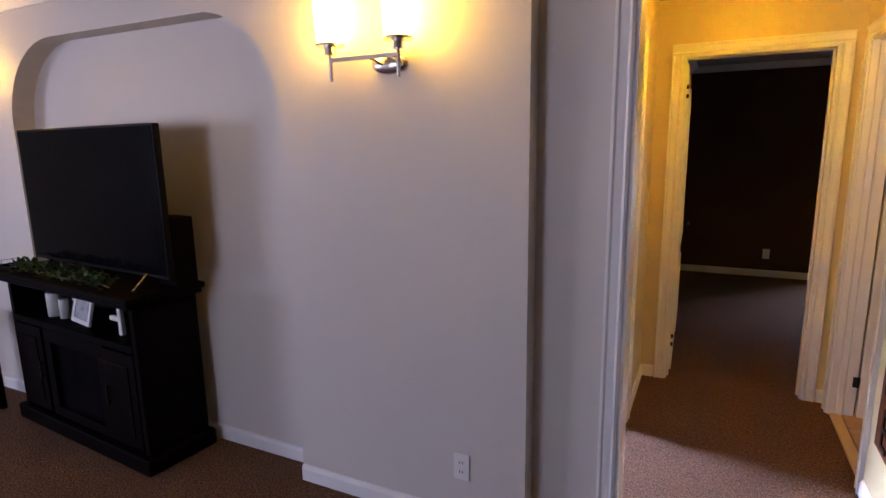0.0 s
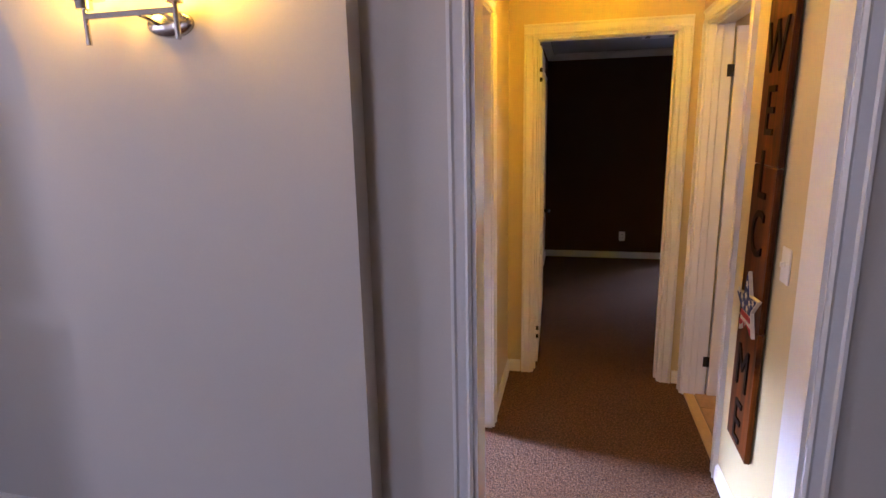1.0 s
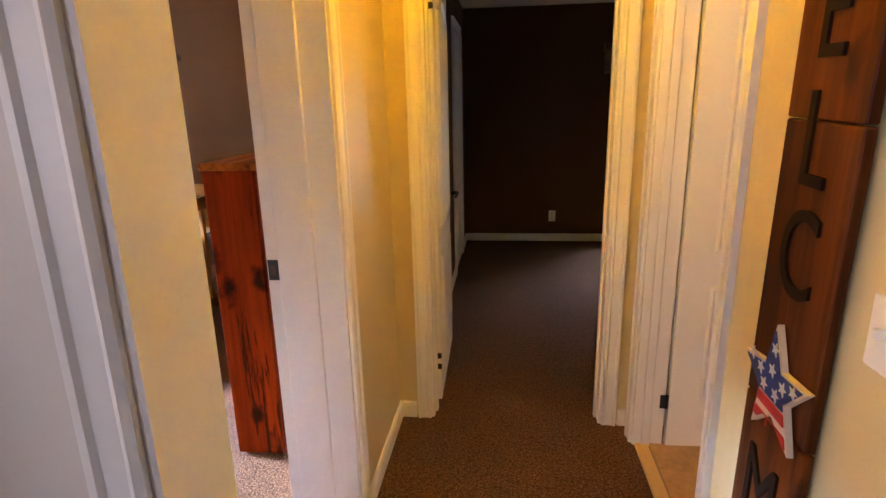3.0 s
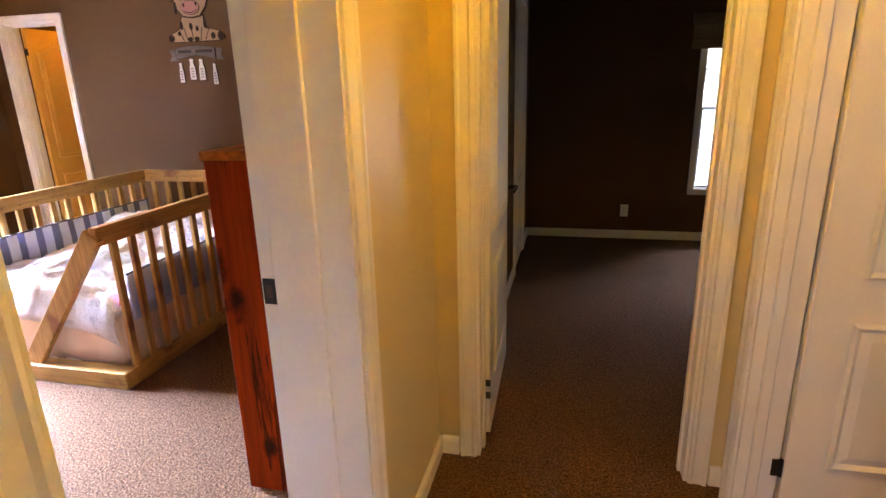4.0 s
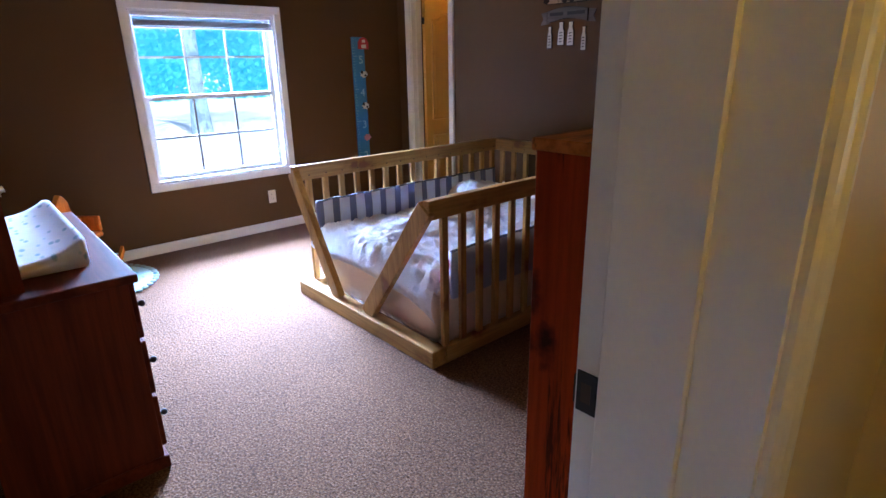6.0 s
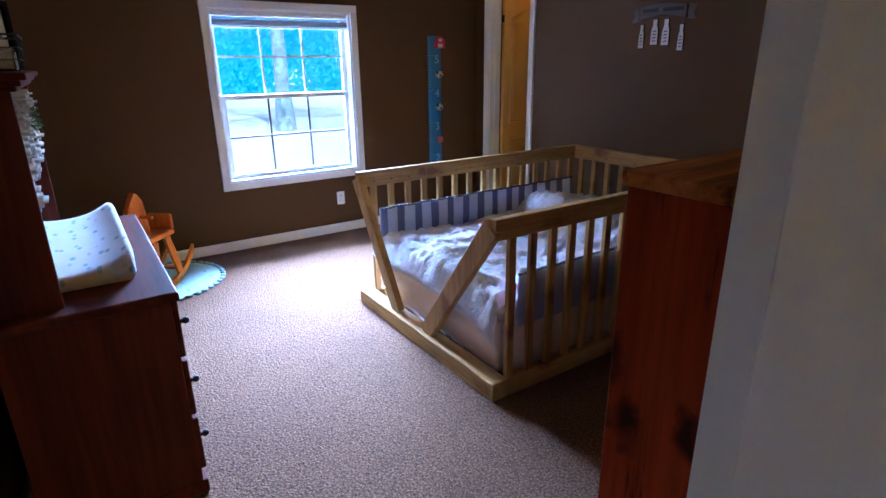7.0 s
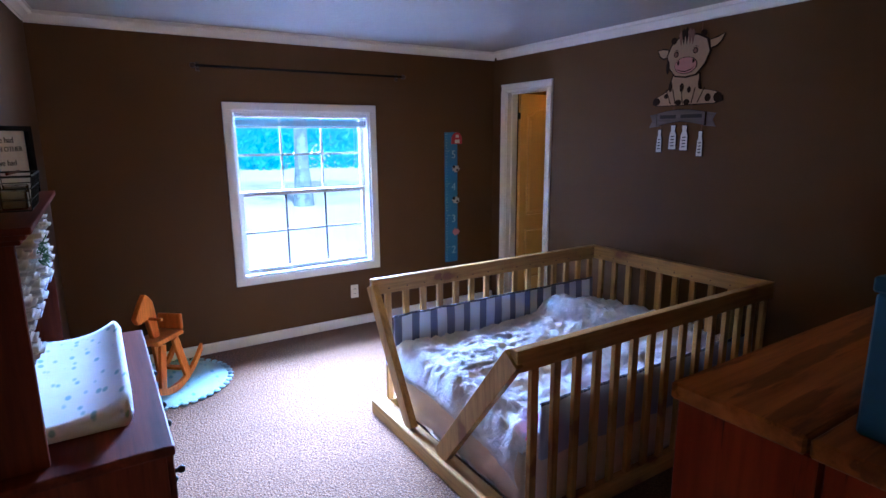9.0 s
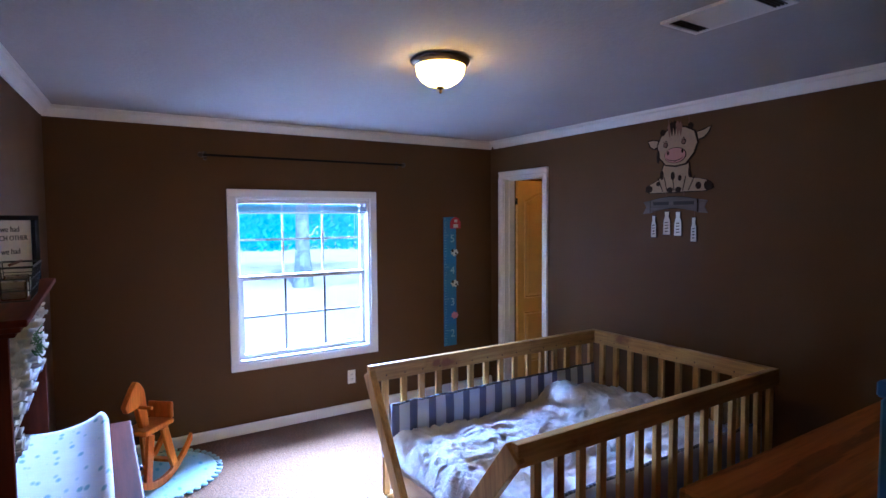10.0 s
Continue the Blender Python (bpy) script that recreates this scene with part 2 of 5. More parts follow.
def wall(name, axis, a0, a1, u0, u1, z0, z1, openings, material, label):
    """A wall a0..a1 thick across its axis, u0..u1 long, pierced by openings (ua, ub, za, zb)."""
    us = sorted({u0, u1, *(v for o in openings for v in o[:2])})
    zs = sorted({z0, z1, *(v for o in openings for v in o[2:])})
    full = {}
    for i in range(len(us) - 1):
        for k in range(len(zs) - 1):
            um, zm = (us[i] + us[i + 1]) / 2, (zs[k] + zs[k + 1]) / 2
            full[i, k] = not any(o[0] < um < o[1] and o[2] < zm < o[3] for o in openings)
    bm, made = bmesh.new(), {}

    def vert(u, a, z):
        p = (u, a, z) if axis == "y" else (a, u, z)
        if p not in made:
            made[p] = bm.verts.new(p)
        return made[p]

    for (i, k), solid in full.items():
        if not solid:
            continue
        ua, ub, za, zb = us[i], us[i + 1], zs[k], zs[k + 1]
        for a in (a0, a1):
            bm.faces.new([vert(u, a, z) for u, z in ((ua, za), (ub, za), (ub, zb), (ua, zb))])
        for di, dk, ends in ((-1, 0, ((ua, za), (ua, zb))), (1, 0, ((ub, za), (ub, zb))), (0, -1, ((ua, za), (ub, za))), (0, 1, ((ua, zb), (ub, zb)))):
            if not full.get((i + di, k + dk), False):
                (p, q), (r, s) = ends
                bm.faces.new((vert(p, a0, q), vert(r, a0, s), vert(r, a1, s), vert(p, a1, q)))
    return setting(name, bm, material, label, "wall")


def moulding(bm, axis, at, out, u0, u1, profile):
    """A strip along u with a (depth, height) profile standing out of the plane axis = at towards out (+1 or -1)."""
    ends = []
    for u in (u0, u1):
        ends.append([bm.verts.new((u, at + out * d, z) if axis == "y" else (at + out * d, u, z)) for d, z in profile])
    n = len(profile)
    for i in range(n):
        j = (i + 1) % n
        bm.faces.new((ends[0][i], ends[0][j], ends[1][j], ends[1][i]))
    bm.faces.new(ends[0][::-1])
    bm.faces.new(ends[1])


BASE = [(0, 0), (0.014, 0), (0.014, 0.058), (0.010, 0.070), (0.004, 0.077), (0, 0.077)]
H = 2.365
CROWN = [(0, H - 0.070), (0.012, H - 0.070), (0.014, H - 0.060), (0.040, H - 0.026), (0.060, H - 0.022), (0.062, H - 0.001), (0, H - 0.001)]


def baseboard(name, axis, at, out, u0, u1):
    bm = bmesh.new()
    moulding(bm, axis, at, out, u0, u1, BASE)
    return setting(name, bm, TRIM, "white painted baseboard along the wall", "baseboard")


def crown(name, axis, at, out, u0, u1):
    bm = bmesh.new()
    moulding(bm, axis, at, out, u0, u1, CROWN)
    return setting(name, bm, TRIM, "white crown moulding under the ceiling", "trim")


def casing_side(bm, axis, at, out, u, inner, z0, z1, w=0.062):
    """One upright of a moulded casing. inner is +1 where the opening lies at greater u."""
    steps = [(0, 0.012), (0.010, 0.017), (0.018, 0.013), (0.045, 0.015), (0.052, 0.020), (w, 0.020)]
    prof = [(0, 0)] + [(d, t) for d, t in steps] + [(w, 0)]
    ends = []
    for z in (z0, z1):
        ends.append([bm.verts.new((u - inner * d, at + out * t, z) if axis == "y" else (at + out * t, u - inner * d, z)) for d, t in prof])
    n = len(prof)
    for i in range(n):
        j = (i + 1) % n
        bm.faces.new((ends[0][i], ends[0][j], ends[1][j], ends[1][i]))
    bm.faces.new(ends[0][::-1])
    bm.faces.new(ends[1])


def casing(parent, axis, at, out, ua, ub, top, w=0.062):
    """The two uprights and the head of a door casing, as parts."""
    for u, inner in ((ua, 1), (ub, -1)):
        bm = bmesh.new()
        casing_side(bm, axis, at, out, u, inner, 0.0, top, w)
        part("casing", bm, TRIM, parent)
    bm = bmesh.new()
    moulding(bm, axis, at, out, ua - w, ub + w, [(0, top), (0.012, top), (0.017, top + 0.010), (0.013, top + 0.018), (0.015, top + 0.045), (0.020, top + 0.052), (0.020, top + w), (0, top + w)])
    part("head_casing", bm, TRIM, parent)


def jamb(parent, axis, a0, a1, ua, ub, top, stop=None):
    """The lining of an opening, 18 mm thick, with a door stop where given."""
    t, e = 0.018, 0.003

    def put(u0, u1, b0, b1, z0, z1):
        return (u0, u1, b0, b1, z0, z1) if axis == "y" else (b0, b1, u0, u1, z0, z1)

    for name, u0, u1 in (("jamb", ua, ua + t), ("jamb", ub - t, ub)):
        part(name, boxes(put(u0, u1, a0 - e, a1 + e, 0, top)), TRIM, parent)
    part("head_jamb", boxes(put(ua + t, ub - t, a0 - e, a1 + e, top - t, top)), TRIM, parent)
    if stop:
        for u0, u1 in ((ua + t, ua + t + 0.011), (ub - t - 0.011, ub - t)):
            part("door_stop", boxes(put(u0, u1, stop[0], stop[1], 0, top - t), bev=0.003), TRIM, parent)
        part("door_stop", boxes(put(ua + t, ub - t, stop[0], stop[1], top - t - 0.011, top - t)), TRIM, parent)


def door_root(name, label):
    return tagged(new(name), label, "door", "", "structure")


def door_leaf(w, h, t=0.035, m=0.115):
    """A moulded two-panel leaf: arched upper panel, square lower panel. Local: hinge edge at x=0, bottom z=0, faces at y=0 and y=t."""
    bm = boxes((0, w, 0, t, 0, h), bev=0.002)
    panels = []
    for z0, z1, arch in ((0.22, 0.71, 0.0), (0.845, h - 0.115, 0.07)):
        pts = [(m, z0), (w - m, z0), (w - m, z1 - arch)]
        if arch:
            for i in range(1, 12):
                s = i / 12
                x = (w - m) + (2 * m - w) * s
                pts.append((x, z1 - arch + arch * (0.5 - 0.5 * math.cos(2 * math.pi * s))))
        pts.append((m, z1 - arch))
        panels.append(pts)
    return bm, panels


def put_door(root, m, w, h, material, handle_side=None, margin=0.115):
    """A leaf under a door, with raised panels on both faces and lever handles."""
    bm, panels = door_leaf(w, h, m=margin)
    leaf = part("door_leaf", bm, material, root)
    leaf.matrix_world = m
    for pts in panels:
        cx, cz = sum(p[0] for p in pts) / len(pts), sum(p[1] for p in pts) / len(pts)
        for y, d in ((0.0, -1), (0.035, 1)):
            b2 = bmesh.new()
            loops = []
            for inset, lift in ((0.0, 0.001), (0.010, 0.012), (0.024, 0.002), (0.050, 0.010)):
                loops.append([b2.verts.new((px + (cx - px) / max(0.01, abs(cx - px)) * min(inset, abs(cx - px)), y + d * lift, pz + (cz - pz) / max(0.01, abs(cz - pz)) * min(inset, abs(cz - pz)))) for px, pz in pts])
            for lo, hi in zip(loops, loops[1:]):
                for i in range(len(lo)):
                    j = (i + 1) % len(lo)
                    b2.faces.new((lo[i], lo[j], hi[j], hi[i]))
            b2.faces.new(loops[-1])
            part("panel", b2, material, leaf)
    if handle_side is not None:
        for y, d in ((0.0, -1), (0.035, 1)):
            b3 = bmesh.new()
            rod(b3, (w - 0.065, y, 0.92), (w - 0.065, y + d * 0.012, 0.92), 0.032, 20)
            rod(b3, (w - 0.065, y + d * 0.012, 0.92), (w - 0.065, y + d * 0.05, 0.92), 0.011, 12)
            rod(b3, (w - 0.06, y + d * 0.048, 0.92), (w - 0.17, y + d * 0.046, 0.915), 0.010, 12, 0.007)
            part("lever_handle", b3, BLACK, leaf, "black lever handle")
    return leaf


def hinge(parent, place, axis_dir, side):
    """A dark butt hinge: a knuckle with two plates."""
    x, y, z = place
    bm = bmesh.new()
    rod(bm, (x, y, z - 0.03), (x, y, z + 0.03), 0.007, 10)
    if axis_dir == "x":
        box(bm, x, x + 0.026 * side, y - 0.0015, y + 0.0015, z - 0.03, z + 0.03)
    else:
        box(bm, x - 0.0015, x + 0.0015, y, y + 0.026 * side, z - 0.03, z + 0.03)
    part("hinge", bm, BLACK, parent, "dark metal hinge")


# ---- large structure ----
YS, YB, YW = 1.63, 1.72, 2.185
XH, XR, XB = -0.235, 0.80, -0.47
YE, YE2, YR = 3.52, 3.635, 6.93
XW, YC = -4.69, 5.72

# floors and ceilings
setting("floor", boxes((-7.0, 3.4, -4.0, YB + 0.14, -0.12, 0.0), (XW - 0.14, 3.4, YB + 0.1401, 7.6, -0.12, 0.0)), CARPET, "beige cut-pile carpet through all the rooms", "floor")
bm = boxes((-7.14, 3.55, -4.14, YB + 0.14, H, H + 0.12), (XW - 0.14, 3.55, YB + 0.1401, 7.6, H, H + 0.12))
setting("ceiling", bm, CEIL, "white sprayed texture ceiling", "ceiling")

# living room wall with the arched niche, built out in front of the partition
arch = [(-7.0, 0), (-3.50, 0), (-3.50, 1.68)]
R = 0.45
for i in range(1, 13):
    a = math.pi - i * math.pi / 2 / 12
    arch.append((-3.50 + R + R * math.cos(a), 1.68 + R * math.sin(a)))
for i in range(1, 13):
    a = math.pi / 2 - i * math.pi / 2 / 12
    arch.append((-1.53 - R + R * math.cos(a), 1.68 + R * math.sin(a)))
arch += [(-1.53, 0), (-0.45, 0), (-0.45, H), (-7.0, H)]
setting("wall_living", slab(arch, 0.115, at=YS), LIVING, "pale greige wall with an arched niche", "wall")
wall("wall_partition", "y", YS + 0.115, YB + 0.14, -7.0, -0.45, 0, H, [], LIVING, "pale greige partition behind the arched niche")
wall("wall_hall_opening", "y", YB, YB + 0.14, -0.45, 3.4, 0, H, [(-0.14, 0.79, 0, 2.16)], LIVING, "pale greige wall with a cased opening to the hall")
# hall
wall("wall_hall_west", "x", XB, XH, YB + 0.14, YE2, 0, H, [(2.01, 2.80, 0, 2.05)], HALL_LAMPLIT, "hall wall with lamp yellow in its paint and the bedroom doorway")
wall("wall_hall_east", "x", XR, XR + 0.115, YB + 0.14, YE, 0, H, [(2.61, 3.385, 0, 2.05)], HALL_LAMPLIT, "hall wall with lamp yellow in its paint and a doorway")
wall("wall_hall_end", "y", YE, YE2 - 0.002, XH, 3.4, 0, H, [(-0.09, 0.695, 0, 2.05)], HALL_LAMPLIT, "end wall of the hall with lamp yellow in its paint")
# bedroom
bm = boxes((-0.01, 3.22, -0.20, 0.0, 0, H))
south = setting("wall_bedroom_south", bm, BROWN, "taupe bedroom wall", "wall")
south.matrix_world = pose(XW, YW, 0, 0, 0, -4.2)
wall("wall_bedroom_window", "x", XW - 0.14, XW, YB + 0.14, 7.6, 0, H, [(3.325, 4.43, 0.54, 1.81)], BROWN, "taupe bedroom wall with the window")
wall("wall_bedroom_north", "y", YC, YC + 0.115, XW, XB, 0, H, [(-4.49, -3.94, 0, 2.01)], BROWN, "taupe bedroom wall with a doorway")
wall("wall_bedroom_east", "x", XB, XB + 0.1, YE2, YC + 0.115, 0, H, [], BROWN, "taupe bedroom wall")
# end room
wall("wall_end_room_west", "x", XB + 0.1, -0.17, YE2, YR, 0, H, [], BROWN, "dark taupe wall")
wall("wall_end_room_north", "y", YR, YR + 0.14, XB + 0.1, 3.4, 0, H, [(1.30, 2.25, 0.47, 1.86)], BROWN, "dark taupe wall with a window")
# closing walls
wall("wall_east", "x", 3.4, 3.55, -4.0, 7.07, 0, H, [], LIVING, "plain outer wall")
# The south opening is added to hold the fill lamp.
wall("wall_living_south", "y", -4.14, -4.0, -7.0, 3.4, 0, H, [(-3.4, -1.9, 0.75, 2.1)], LIVING, "plain outer wall out of view, with a window opening")
wall("wall_living_west", "x", -7.14, -7.0, -4.14, YB + 0.14, 0, H, [(-2.9, -1.4, 0.75, 2.1)], LIVING, "plain outer wall out of view, with a window opening")
wall("wall_bath_south", "y", YB + 0.14, YB + 0.2, XR + 0.115, 3.4, 0, H, [], TRIM, "plain white wall")
wall("wall_bath_side", "x", 2.5, 2.6, YB + 0.2, YE, 0, H, [], TRIM, "plain white wall")
wall("wall_closet_end", "y", 7.45, 7.6, XW, XB, 0, H, [], HALL_LAMPLIT, "closet wall with lamp yellow in its paint")
wall("wall_closet_side", "x", -2.9, -2.8, YC + 0.115, 7.45, 0, H, [], HALL_LAMPLIT, "closet wall with lamp yellow in its paint")

# ---- trim ----
baseboard("baseboard_living", "y", YS, -1, -7.0, -3.50)
baseboard("baseboard_living", "y", YS, -1, -1.53, -0.45)
baseboard("baseboard_niche", "y", YS + 0.115, -1, -3.50, -1.53)
baseboard("baseboard_living", "y", YB, -1, -0.45, -0.205)
baseboard("baseboard_living", "y", YB, -1, 0.855, 3.4)
baseboard("baseboard_hall", "x", XH, 1, 2.865, YE)
baseboard("baseboard_hall", "x", XR, -1, YB + 0.14, 2.545)
baseboard("baseboard_hall", "y", YE, -1, XH + 0.014, -0.155)
baseboard("baseboard_hall", "y", YE, -1, 0.76, XR)
baseboard("baseboard_bedroom", "x", XW, 1, YW, YC)
baseboard("baseboard_bedroom", "y", YC, -1, -3.875, XB)
baseboard("baseboard_bedroom", "x", XB, -1, 2.805, YC)
o = baseboard("baseboard_bedroom", "y", 0.0, 1, 0.016, 3.2)
o.matrix_world = pose(XW, YW, 0, 0, 0, -4.2)
baseboard("baseboard_end_room", "y", YR, -1, -0.17, 3.4)
baseboard("baseboard_end_room", "x", -0.17, 1, YE2, 5.68)
baseboard("baseboard_end_room", "x", -0.17, 1, 6.46, YR - 0.014)
crown("crown_bedroom", "x", XW, 1, YW, YC)
crown("crown_bedroom", "y", YC, -1, XW + 0.062, XB)
o = crown("crown_bedroom", "y", 0.0, 1, 0.066, 3.2)
o.matrix_world = pose(XW, YW, 0, 0, 0, -4.2)
crown("crown_bedroom", "x", XB, -1, YW, YC - 0.062)
crown("crown_end_room", "y", YR, -1, -0.17, 3.4)
crown("crown_end_room", "x", -0.17, 1, YE2, YR - 0.062)
crown("crown_living", "y", YS, -1, -7.0, -0.45)

# ---- door frames and doors ----
d = door_root("door_1", "white cased opening between living room and hall")
jamb(d, "y", YB, YB + 0.14, -0.14, 0.79, 2.16)
casing(d, "y", YB, -1, -0.135, 0.785, 2.155)
d = door_root("door_2", "white door frame of the bedroom with a dark strike plate")
jamb(d, "x", XB, XH, 2.01, 2.80, 2.05, (-0.433, -0.315))
casing(d, "x", XH, 1, 2.015, 2.795, 2.045)
bm = boxes((-0.470, -0.437, 2.7795, 2.7825, 0.915, 0.980), bev=0.001)
box(bm, -0.4745, -0.4735, 2.7795, 2.7960, 0.925, 0.970)
part("strike_plate", bm, BLACK, d, "dark metal strike plate")
part("strike_hole", boxes((-0.462, -0.446, 2.7785, 2.7797, 0.932, 0.963)), BRONZE, d)
d = door_root("door_3", "white panelled door standing open into the dark room")
jamb(d, "y", YE, YE2, -0.09, 0.695, 2.05, (YE + 0.045, YE + 0.075))
casing(d, "y", YE, -1, -0.085, 0.690, 2.045)
put_door(d, pose(-0.052, YE2 + 0.022, 0.012, 0, 0, 91.5), 0.735, 2.0, DOORP, 1)
for z in (0.225, 1.845):
    for dz in (-0.028, 0.028):
        part("hinge", boxes((-0.074, -0.048, YE2 - 0.002, YE2 + 0.016, z + dz - 0.012, z + dz + 0.012), bev=0.003), BLACK, d, "dark metal hinge knuckle")
d = door_root("door_4", "white panelled door standing open into the bathroom")
jamb(d, "x", XR, XR + 0.115, 2.61, 3.385, 2.05, (XR + 0.03, XR + 0.065))
casing(d, "x", XR, -1, 2.615, 3.380, 2.045)
put_door(d, pose(XR + 0.128, 3.352, 0.012, 0, 0, 1.5), 0.72, 2.0, DOORP, 1)
for z in (0.215, 1.80):
    hinge(d, (XR + 0.120, 3.356, z), "x", -1)
d = door_root("door_5", "white panelled closet door standing open, warm lamplight put into its paint")
jamb(d, "y", YC, YC + 0.115, -4.49, -3.94, 2.01, (YC + 0.045, YC + 0.075))
casing(d, "y", YC, -1, -4.485, -3.945, 2.005)
put_door(d, pose(-4.432, YC + 0.125, 0.012, 0, 0, 89), 0.52, 1.975, LAMPLIT_DOOR, None, 0.075)
for z in (0.2, 1.79):
    hinge(d, (-4.436, YC + 0.118, z), "y", -1)
d = door_root("door_6", "closed white door in the dark room")
casing(d, "x", -0.17, 1, 5.745, 6.395, 2.0)
put_door(d, pose(-0.165, 5.75, 0.012, 0, 0, 90), 0.64, 1.98, DOORP)

# ---- bathroom floor and threshold ----
bath = setting("floor_bath", boxes((XR + 0.06, 2.5, YB + 0.2, YE, 0.0, 0.004)), surface("grout", (0.30, 0.22, 0.15), 0.9), "tan tiled bathroom floor", "floor")
bm = boxes((XR + 0.005, XR + 0.06, 2.63, 3.365, 0.0, 0.012), bev=0.004)
setting("threshold", bm, surface("threshold_wood", (0.62, 0.42, 0.18), 0.4), "light wooden threshold strip at the bathroom", "trim")


# ---- windows ----
def sash(parent, axis_x, y0, y1, z0, z1, out, bar=0.034, depth=0.03, bars=VINYL):
    """One sash in a wall of constant x (or y): frame bars, two upright and one level glazing bar, pane."""
    def put(u0, u1, z_0, z_1, d0, d1):
        return (d0, d1, u0, u1, z_0, z_1) if axis_x else (u0, u1, d0, d1, z_0, z_1)
    a, b = out, out + depth
    s = part("sash", boxes(put(y0, y1, z0, z0 + bar, a, b), put(y0, y1, z1 - bar, z1, a, b), put(y0, y0 + bar, z0 + bar, z1 - bar, a, b), put(y1 - bar, y1, z0 + bar, z1 - bar, a, b)), VINYL, parent, "white vinyl sash")
    for i in (1, 2):
        u = y0 + bar + (y1 - y0 - 2 * bar) * i / 3
        part("glazing_bar", boxes(put(u - 0.008, u + 0.008, z0 + bar, z1 - bar, a + 0.010, a + 0.018)), bars, s)
    z = (z0 + z1) / 2
    part("glazing_bar", boxes(put(y0 + bar, y1 - bar, z - 0.008, z + 0.008, a + 0.0185, a + 0.0245)), bars, s)
    g = part("pane", boxes(put(y0 + bar, y1 - bar, z0 + bar, z1 - bar, a + 0.013, a + 0.0145)), GLASS, s, "clear glass pane")
    g.visible_shadow = False


def flat_frame(parent, name, put, u0, u1, z0, z1, w, material=TRIM):
    for dims in ((u0 - w, u1 + w, z1, z1 + w), (u0 - w, u1 + w, z0 - w, z0), (u0 - w, u0, z0, z1), (u1, u1 + w, z0, z1)):
        part(name, boxes(put(*dims), bev=0.003), material, parent)


w1 = tagged(new("window_1"), "white vinyl double-hung window with raised blinds", "window", "", "structure")
flat_frame(w1, "window_casing", lambda a, b, c, e: (XW + 0.0005, XW + 0.018, a, b, c, e), 3.33, 4.425, 0.545, 1.805, 0.058)
for dims in ((3.325, 3.345, 0.54, 1.81), (4.41, 4.43, 0.54, 1.81), (3.345, 4.41, 1.79, 1.81), (3.345, 4.41, 0.54, 0.562)):
    part("window_frame", boxes((XW - 0.141, XW + 0.002, *dims)), VINYL, w1)
sash(w1, True, 3.345, 4.41, 1.165, 1.79, XW - 0.12)
sash(w1, True, 3.355, 4.40, 0.562, 1.20, XW - 0.085, bars=SHADED_BAR)
blind = thing("window_blind", pose(XW - 0.03, 3.88, 1.70), "white slatted blind drawn up in the window head", "blind")
part("head_rail", boxes((-0.018, 0.018, -0.525, 0.525, 0.062, 0.088), bev=0.003), VINYL, blind)
for k, z in enumerate((-0.002, 0.006, 0.014, 0.022, 0.030, 0.041, 0.050)):
    part("slat", boxes((-0.023, 0.023, -0.52, 0.52, z, z + (0.0055 if k < 5 else 0.003))), SLAT, blind)
part("bottom_rail", boxes((-0.02, 0.02, -0.52, 0.52, -0.020, -0.006), bev=0.003), VINYL, blind)
for y in (-0.36, 0.0, 0.36, 0.42, 0.44):
    bm = bmesh.new()
    rod(bm, (0.0, y, 0.08 if y < 0.4 else 0.06), (0.0, y, -0.003 if y < 0.4 else -0.32), 0.0018, 6)
    part("cord", bm, VINYL, blind)
w2 = tagged(new("window_2"), "white window with daylight in the dark room", "window", "", "structure")
flat_frame(w2, "window_casing", lambda a, b, c, e: (a, b, YR - 0.018, YR - 0.0005, c, e), 1.305, 2.245, 0.475, 1.855, 0.05)
for dims in ((1.30, 1.311, 0.47, 1.86), (2.239, 2.25, 0.47, 1.86), (1.311, 2.239, 1.846, 1.86), (1.311, 2.239, 0.47, 0.481)):
    part("window_frame", boxes((*dims[:2], YR - 0.002, YR + 0.141, *dims[2:])), VINYL, w2)
sash(w2, False, 1.312, 2.238, 1.15, 1.845, YR + 0.09, bar=0.02)
sash(w2, False, 1.312, 2.238, 0.482, 1.185, YR + 0.05, bar=0.02)
b2 = thing("window_blind", pose(1.775, YR + 0.03, 1.15), "white slatted blind hanging in the lower window", "blind")
for i in range(11):
    part("slat", boxes((-0.44, 0.44, -0.006, 0.006, -0.64 + i * 0.026, -0.639 + i * 0.026)), VINYL, b2)
part("bottom_rail", boxes((-0.44, 0.44, -0.012, 0.012, -0.66, -0.645)), VINYL, b2)
val = thing("window_valance", pose(1.775, YR - 0.004, 1.66), "brown woven valance over the window", "curtain")
bm = bmesh.new()
for i in range(46):
    rod(bm, (-0.60, -0.05 - 0.004 * math.sin(i * 0.7), 0.006 * i), (0.60, -0.05 - 0.004 * math.sin(i * 0.7), 0.006 * i), 0.0036, 6)
part("woven_reed", bm, wood("reed", (0.30, 0.22, 0.12), (0.14, 0.09, 0.05), (0.06, 1, 1), 0.8), val)
part("backing", boxes((-0.60, 0.60, -0.045, -0.0006, 0.20, 0.29)), BRONZE, val)
w4 = tagged(new("window_3"), "white living room window that stays out of view", "window", "", "structure")
flat_frame(w4, "window_casing", lambda a, b, c, e: (-6.9995, -6.98, a, b, c, e), -2.9, -1.4, 0.75, 2.1, 0.06)
# Frame of the added, unseen south window.
w5 = tagged(new("added_window_4"), "white living room window that stays out of view", "window", "", "structure")
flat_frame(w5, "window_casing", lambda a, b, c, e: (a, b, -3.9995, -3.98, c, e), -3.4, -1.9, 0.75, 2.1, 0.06)

